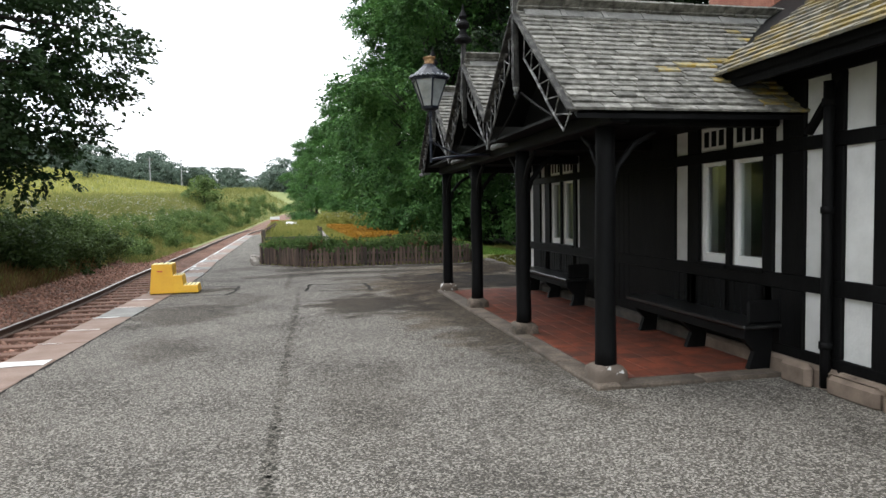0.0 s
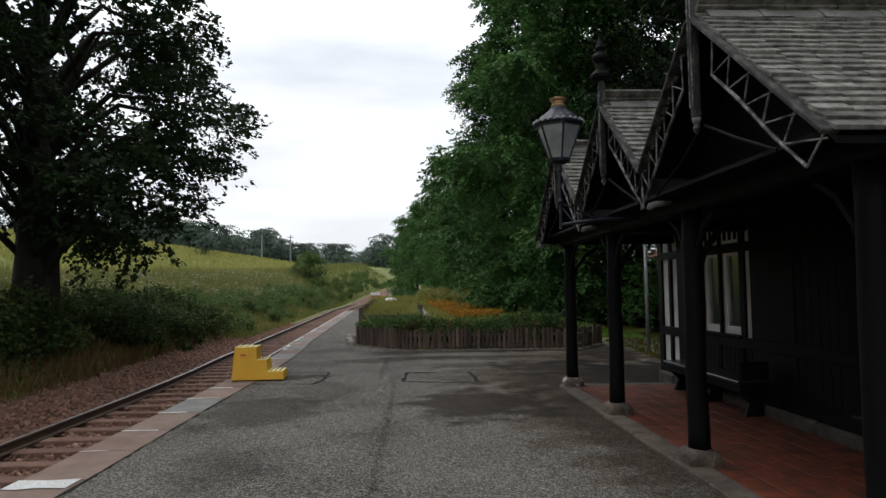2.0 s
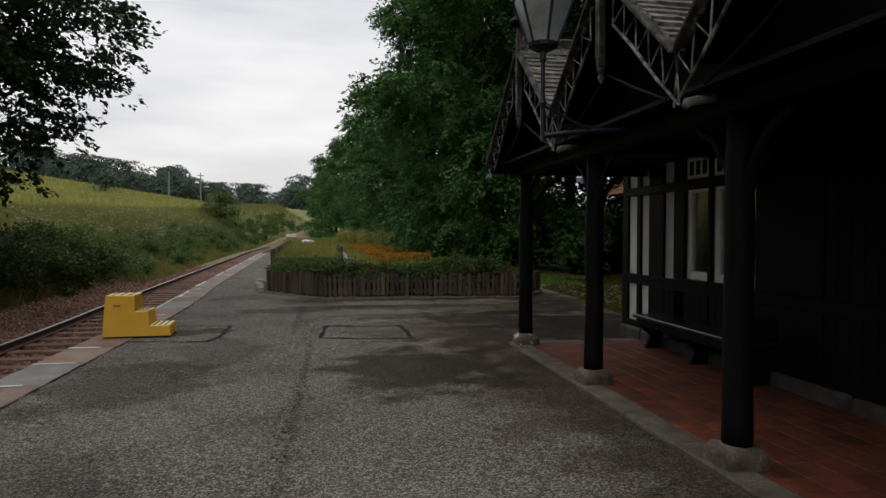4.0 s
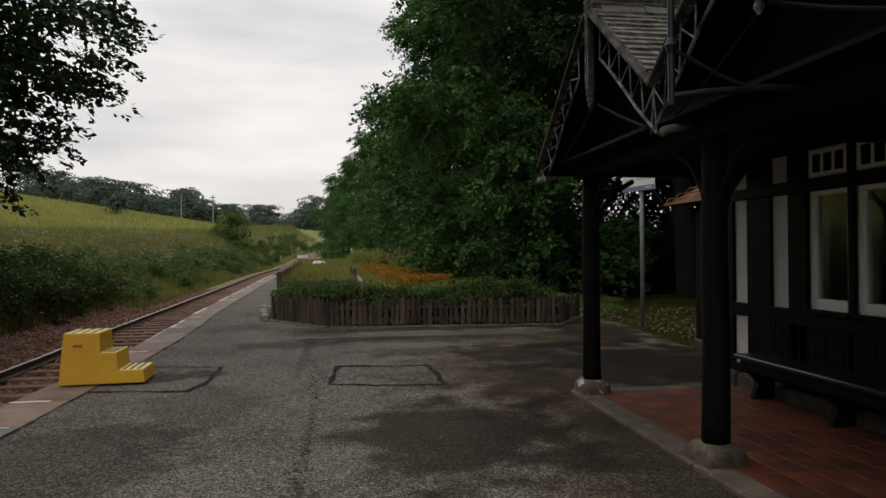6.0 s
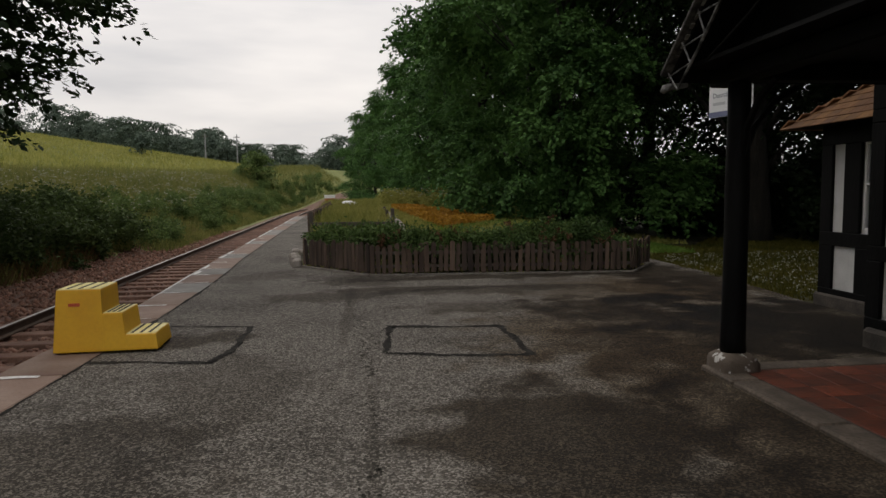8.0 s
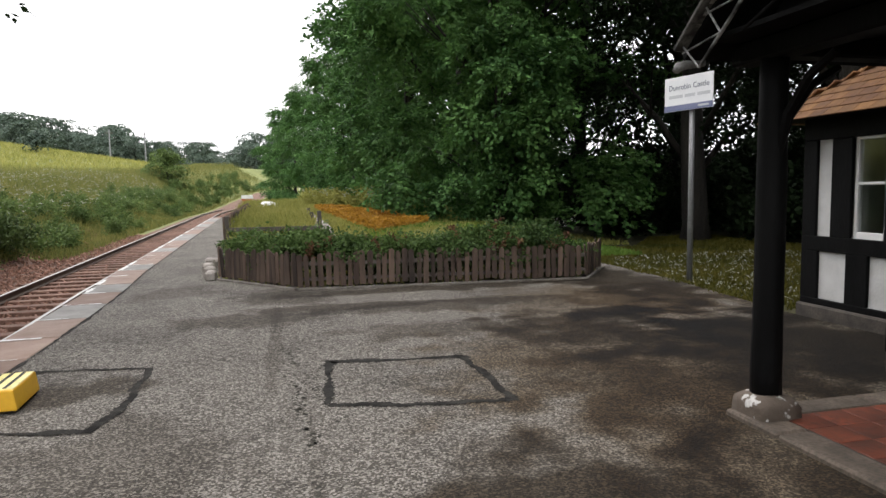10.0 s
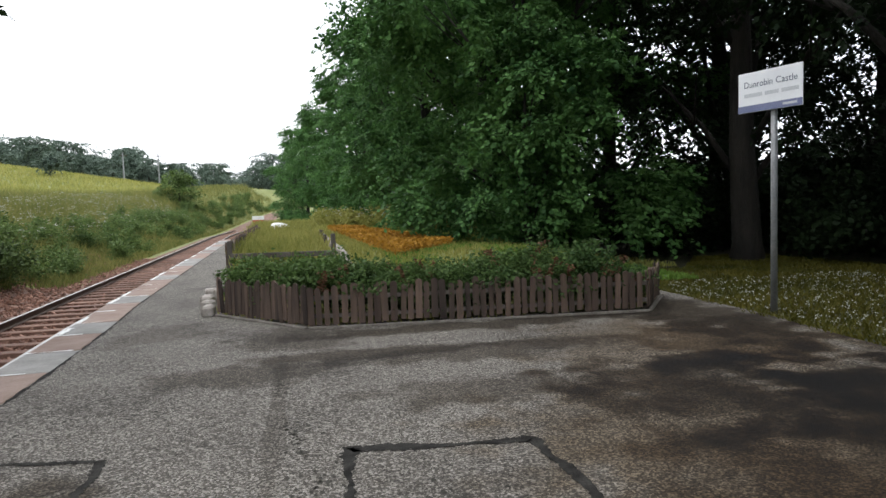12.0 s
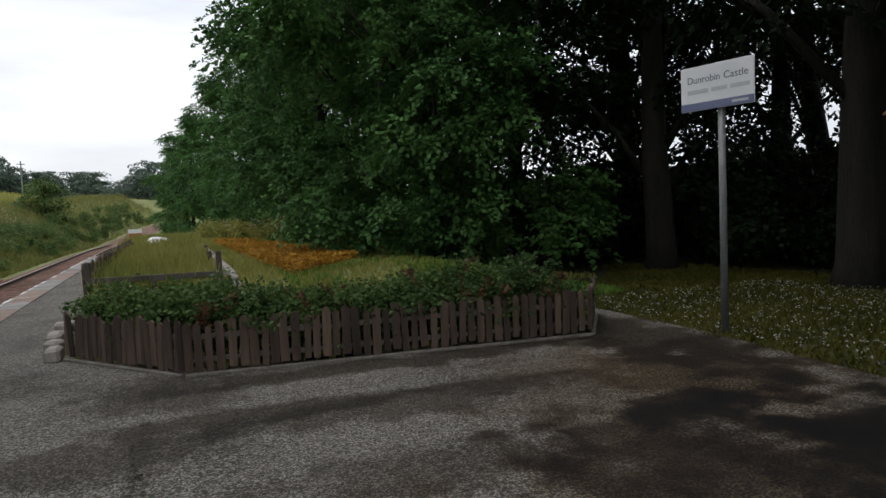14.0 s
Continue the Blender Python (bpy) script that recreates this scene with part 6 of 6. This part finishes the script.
build_side_fence()
cross = thing("garden_rail", "low mossy board edging across the garden", "edging")
part("board", Geo().beam((-0.90, 24.0, 0.74), (1.05, 23.75, 0.74), 0.05, 0.10), OLDWOOD, cross)
for x in (-0.9, 0.05, 1.0):
    part("stake", Geo().box(x - 0.03, x + 0.03, 23.86 - 0.12 * x, 23.92 - 0.12 * x, -0.05, 0.70, 0.006), OLDWOOD, cross)
edge_stone = Geo().box(-0.07, 0.07, -0.19, 0.19, -0.02, 0.20, 0.03).mesh("edging_stone", KERB)
for k in range(30):
    ob = new("edging_stone", edge_stone)
    ob.matrix_basis = pose(1.3 - 0.02 * k * 0.42, 23.7 + 0.42 * k, float(garden_z(1.2, 23.7 + 0.42 * k)) + random.uniform(-0.02, 0.02), 0, 0, random.uniform(-5, 5))
    tagged(ob, "small pale stone edging the flower bed", "edging stone", "stones edging the flower bed")
# stone edging where the garden bulges into the path
for k in range(9):
    t = k / 8
    ob = new("border_stone", Geo().box(-0.09, 0.09, -0.16, 0.16, -0.02, 0.16 + 0.05 * math.sin(k * 2.3), 0.035).mesh("border_stone", KERB))
    ob.matrix_basis = pose(-1.0 - 0.22 * math.sin(2.2 * t), 21.45 + 2.6 * t, 0, random.uniform(-4, 4), random.uniform(-4, 4), random.uniform(-12, 12))
    tagged(ob, "rough pale stone at the garden's edge", "border stone", "stones along the garden's edge")


def boulder(x, y, z, r, seed):
    bm = bmesh.new()
    bmesh.ops.create_icosphere(bm, subdivisions=3, radius=r)
    for v in bm.verts:
        v.co *= 1 + 0.35 * noise.noise(v.co * (1.3 / r) + Vector((seed, 0, 0)))
        v.co.z *= 0.6
    me = bpy.data.meshes.new("boulder")
    bm.to_mesh(me)
    bm.free()
    me.materials.append(BOULDER)
    me.shade_smooth()
    ob = new("boulder", me)
    ob.matrix_basis = pose(x, y, z)
    return tagged(ob, "whitish boulder lying in the long grass", "boulder", "white boulders")


boulder(-0.45, 38.5, float(garden_z(-0.45, 38.5)) + 0.22, 0.44, 2)
boulder(0.3, 40.5, float(garden_z(0.3, 40.5)) + 0.12, 0.2, 9)


# ---- end-of-platform marker, poles, field tree ----
def build_marker():
    m = thing("track_marker", "red and white marker board at the platform's end", "marker", (-2.0, 51.0, -0.03))
    for x in (-0.25, 0.25):
        part("leg", Geo().box(x - 0.03, x + 0.03, -0.03, 0.03, 0, 1.2, 0.006), RED_PAINT, m)
    part("red_board", Geo().box(-0.3, 0.3, -0.05, -0.03, 0.98, 1.2, 0.006), RED_PAINT, m)
    part("white_board", Geo().box(-0.34, 0.34, -0.055, -0.03, 1.21, 1.42, 0.006), WHITE_PAINT, m)


build_marker()


def build_utility_pole(x, y, h):
    p = thing("utility_pole", "thin wooden utility pole on the hillside", "pole", (x, y, float(ground_z(x, y)) - 0.2), group="poles on the hillside")
    part("shaft", Geo().tube([(0, 0, 0), (0, 0, h)], [0.17, 0.11], 8), POLE_GREY, p)
    part("cross_arm", Geo().box(-0.7, 0.7, -0.06, 0.06, h - 0.7, h - 0.55, 0.01), OLDWOOD, p)


build_utility_pole(-33.0, 150, 6.0)
build_utility_pole(-28.5, 160, 7.5)
build_tree((-36.0, 120, float(ground_z(-36.0, 120)) - 0.1), 3.2, 0.9, 405, LEAF_HAZE, leaves=900, size=0.3, trunk_r=0.08, crown_low=0.55, label="small lone sapling in the hay field")
sp = []
for k in range(34):
    yy = 11.5 + 0.55 * k + rt.uniform(-0.5, 0.5)
    uu = rt.uniform(-8.6, -5.6)
    xx = float(edge_x(yy)) + uu
    sp.append((xx, yy, float(ground_z(xx, yy)) - 0.15, rt.uniform(0.45, 1.0)))
for k in range(40):
    yy = 23.5 + 0.27 * k
    xx = float(edge_x(yy)) + rt.uniform(-7.8, -5.0)
    sp.append((xx, yy, float(ground_z(xx, yy)) - 0.15, rt.uniform(0.6, 1.0)))
bushes("bank_shrubs", "dark leafy shrubs on the bank under the sycamore", "shrubs", sp, LEAF_BANK, 71, 0.12, 1500, 1.6)


# ---- loose ballast ----
def build_ballast():
    rng = np.random.default_rng(81)
    n = 16000
    y = rng.uniform(2, 48, n) ** 1.0
    u = rng.uniform(-5.6, 0.05, n)
    sleeper = (np.abs(((y + 6.0) / 0.72) - np.round((y + 6.0) / 0.72)) < 0.16) & (u > -2.85) & (u < -0.25)
    y, u = y[~sleeper], u[~sleeper]
    n = len(y)
    x = edge_x(y) + u
    z = ground_z(x, y) + 0.02
    s = rng.uniform(0.022, 0.05, (n, 1, 1))
    cube = np.array([(a, b, c) for a in (-1, 1) for b in (-1, 1) for c in (-1, 1)], dtype=float)
    pts = cube[None] * rng.uniform(0.55, 1.1, (n, 8, 1)) * s * np.array([1, 1, 0.8])
    a = rng.uniform(0, 6.283, n)
    ca, sa = np.cos(a)[:, None], np.sin(a)[:, None]
    px, py = pts[:, :, 0] * ca - pts[:, :, 1] * sa, pts[:, :, 0] * sa + pts[:, :, 1] * ca
    tilt = rng.normal(size=(n, 1)) * 0.5
    pz = pts[:, :, 2] + px * tilt
    V = np.stack([px + x[:, None], py + y[:, None], pz + z[:, None]], 2)
    F = np.array([(0, 1, 3, 2), (4, 6, 7, 5), (0, 4, 5, 1), (2, 3, 7, 6), (0, 2, 6, 4), (1, 5, 7, 3)])
    me = bpy.data.meshes.new("ballast_stones")
    me.vertices.add(n * 8)
    me.vertices.foreach_set("co", V.astype(np.float32).ravel())
    idx = (F[None] + (np.arange(n) * 8)[:, None, None]).reshape(-1).astype(np.int32)
    me.loops.add(len(idx))
    me.loops.foreach_set("vertex_index", idx)
    me.polygons.add(n * 6)
    me.polygons.foreach_set("loop_start", np.arange(0, n * 24, 4, dtype=np.int32))
    me.polygons.foreach_set("loop_total", np.full(n * 6, 4, dtype=np.int32))
    me.update(calc_edges=True)
    me.materials.append(STONES)
    tagged(new("ballast_stones", me), "loose reddish-brown ballast stones", "ballast", kind="stuff")


build_ballast()
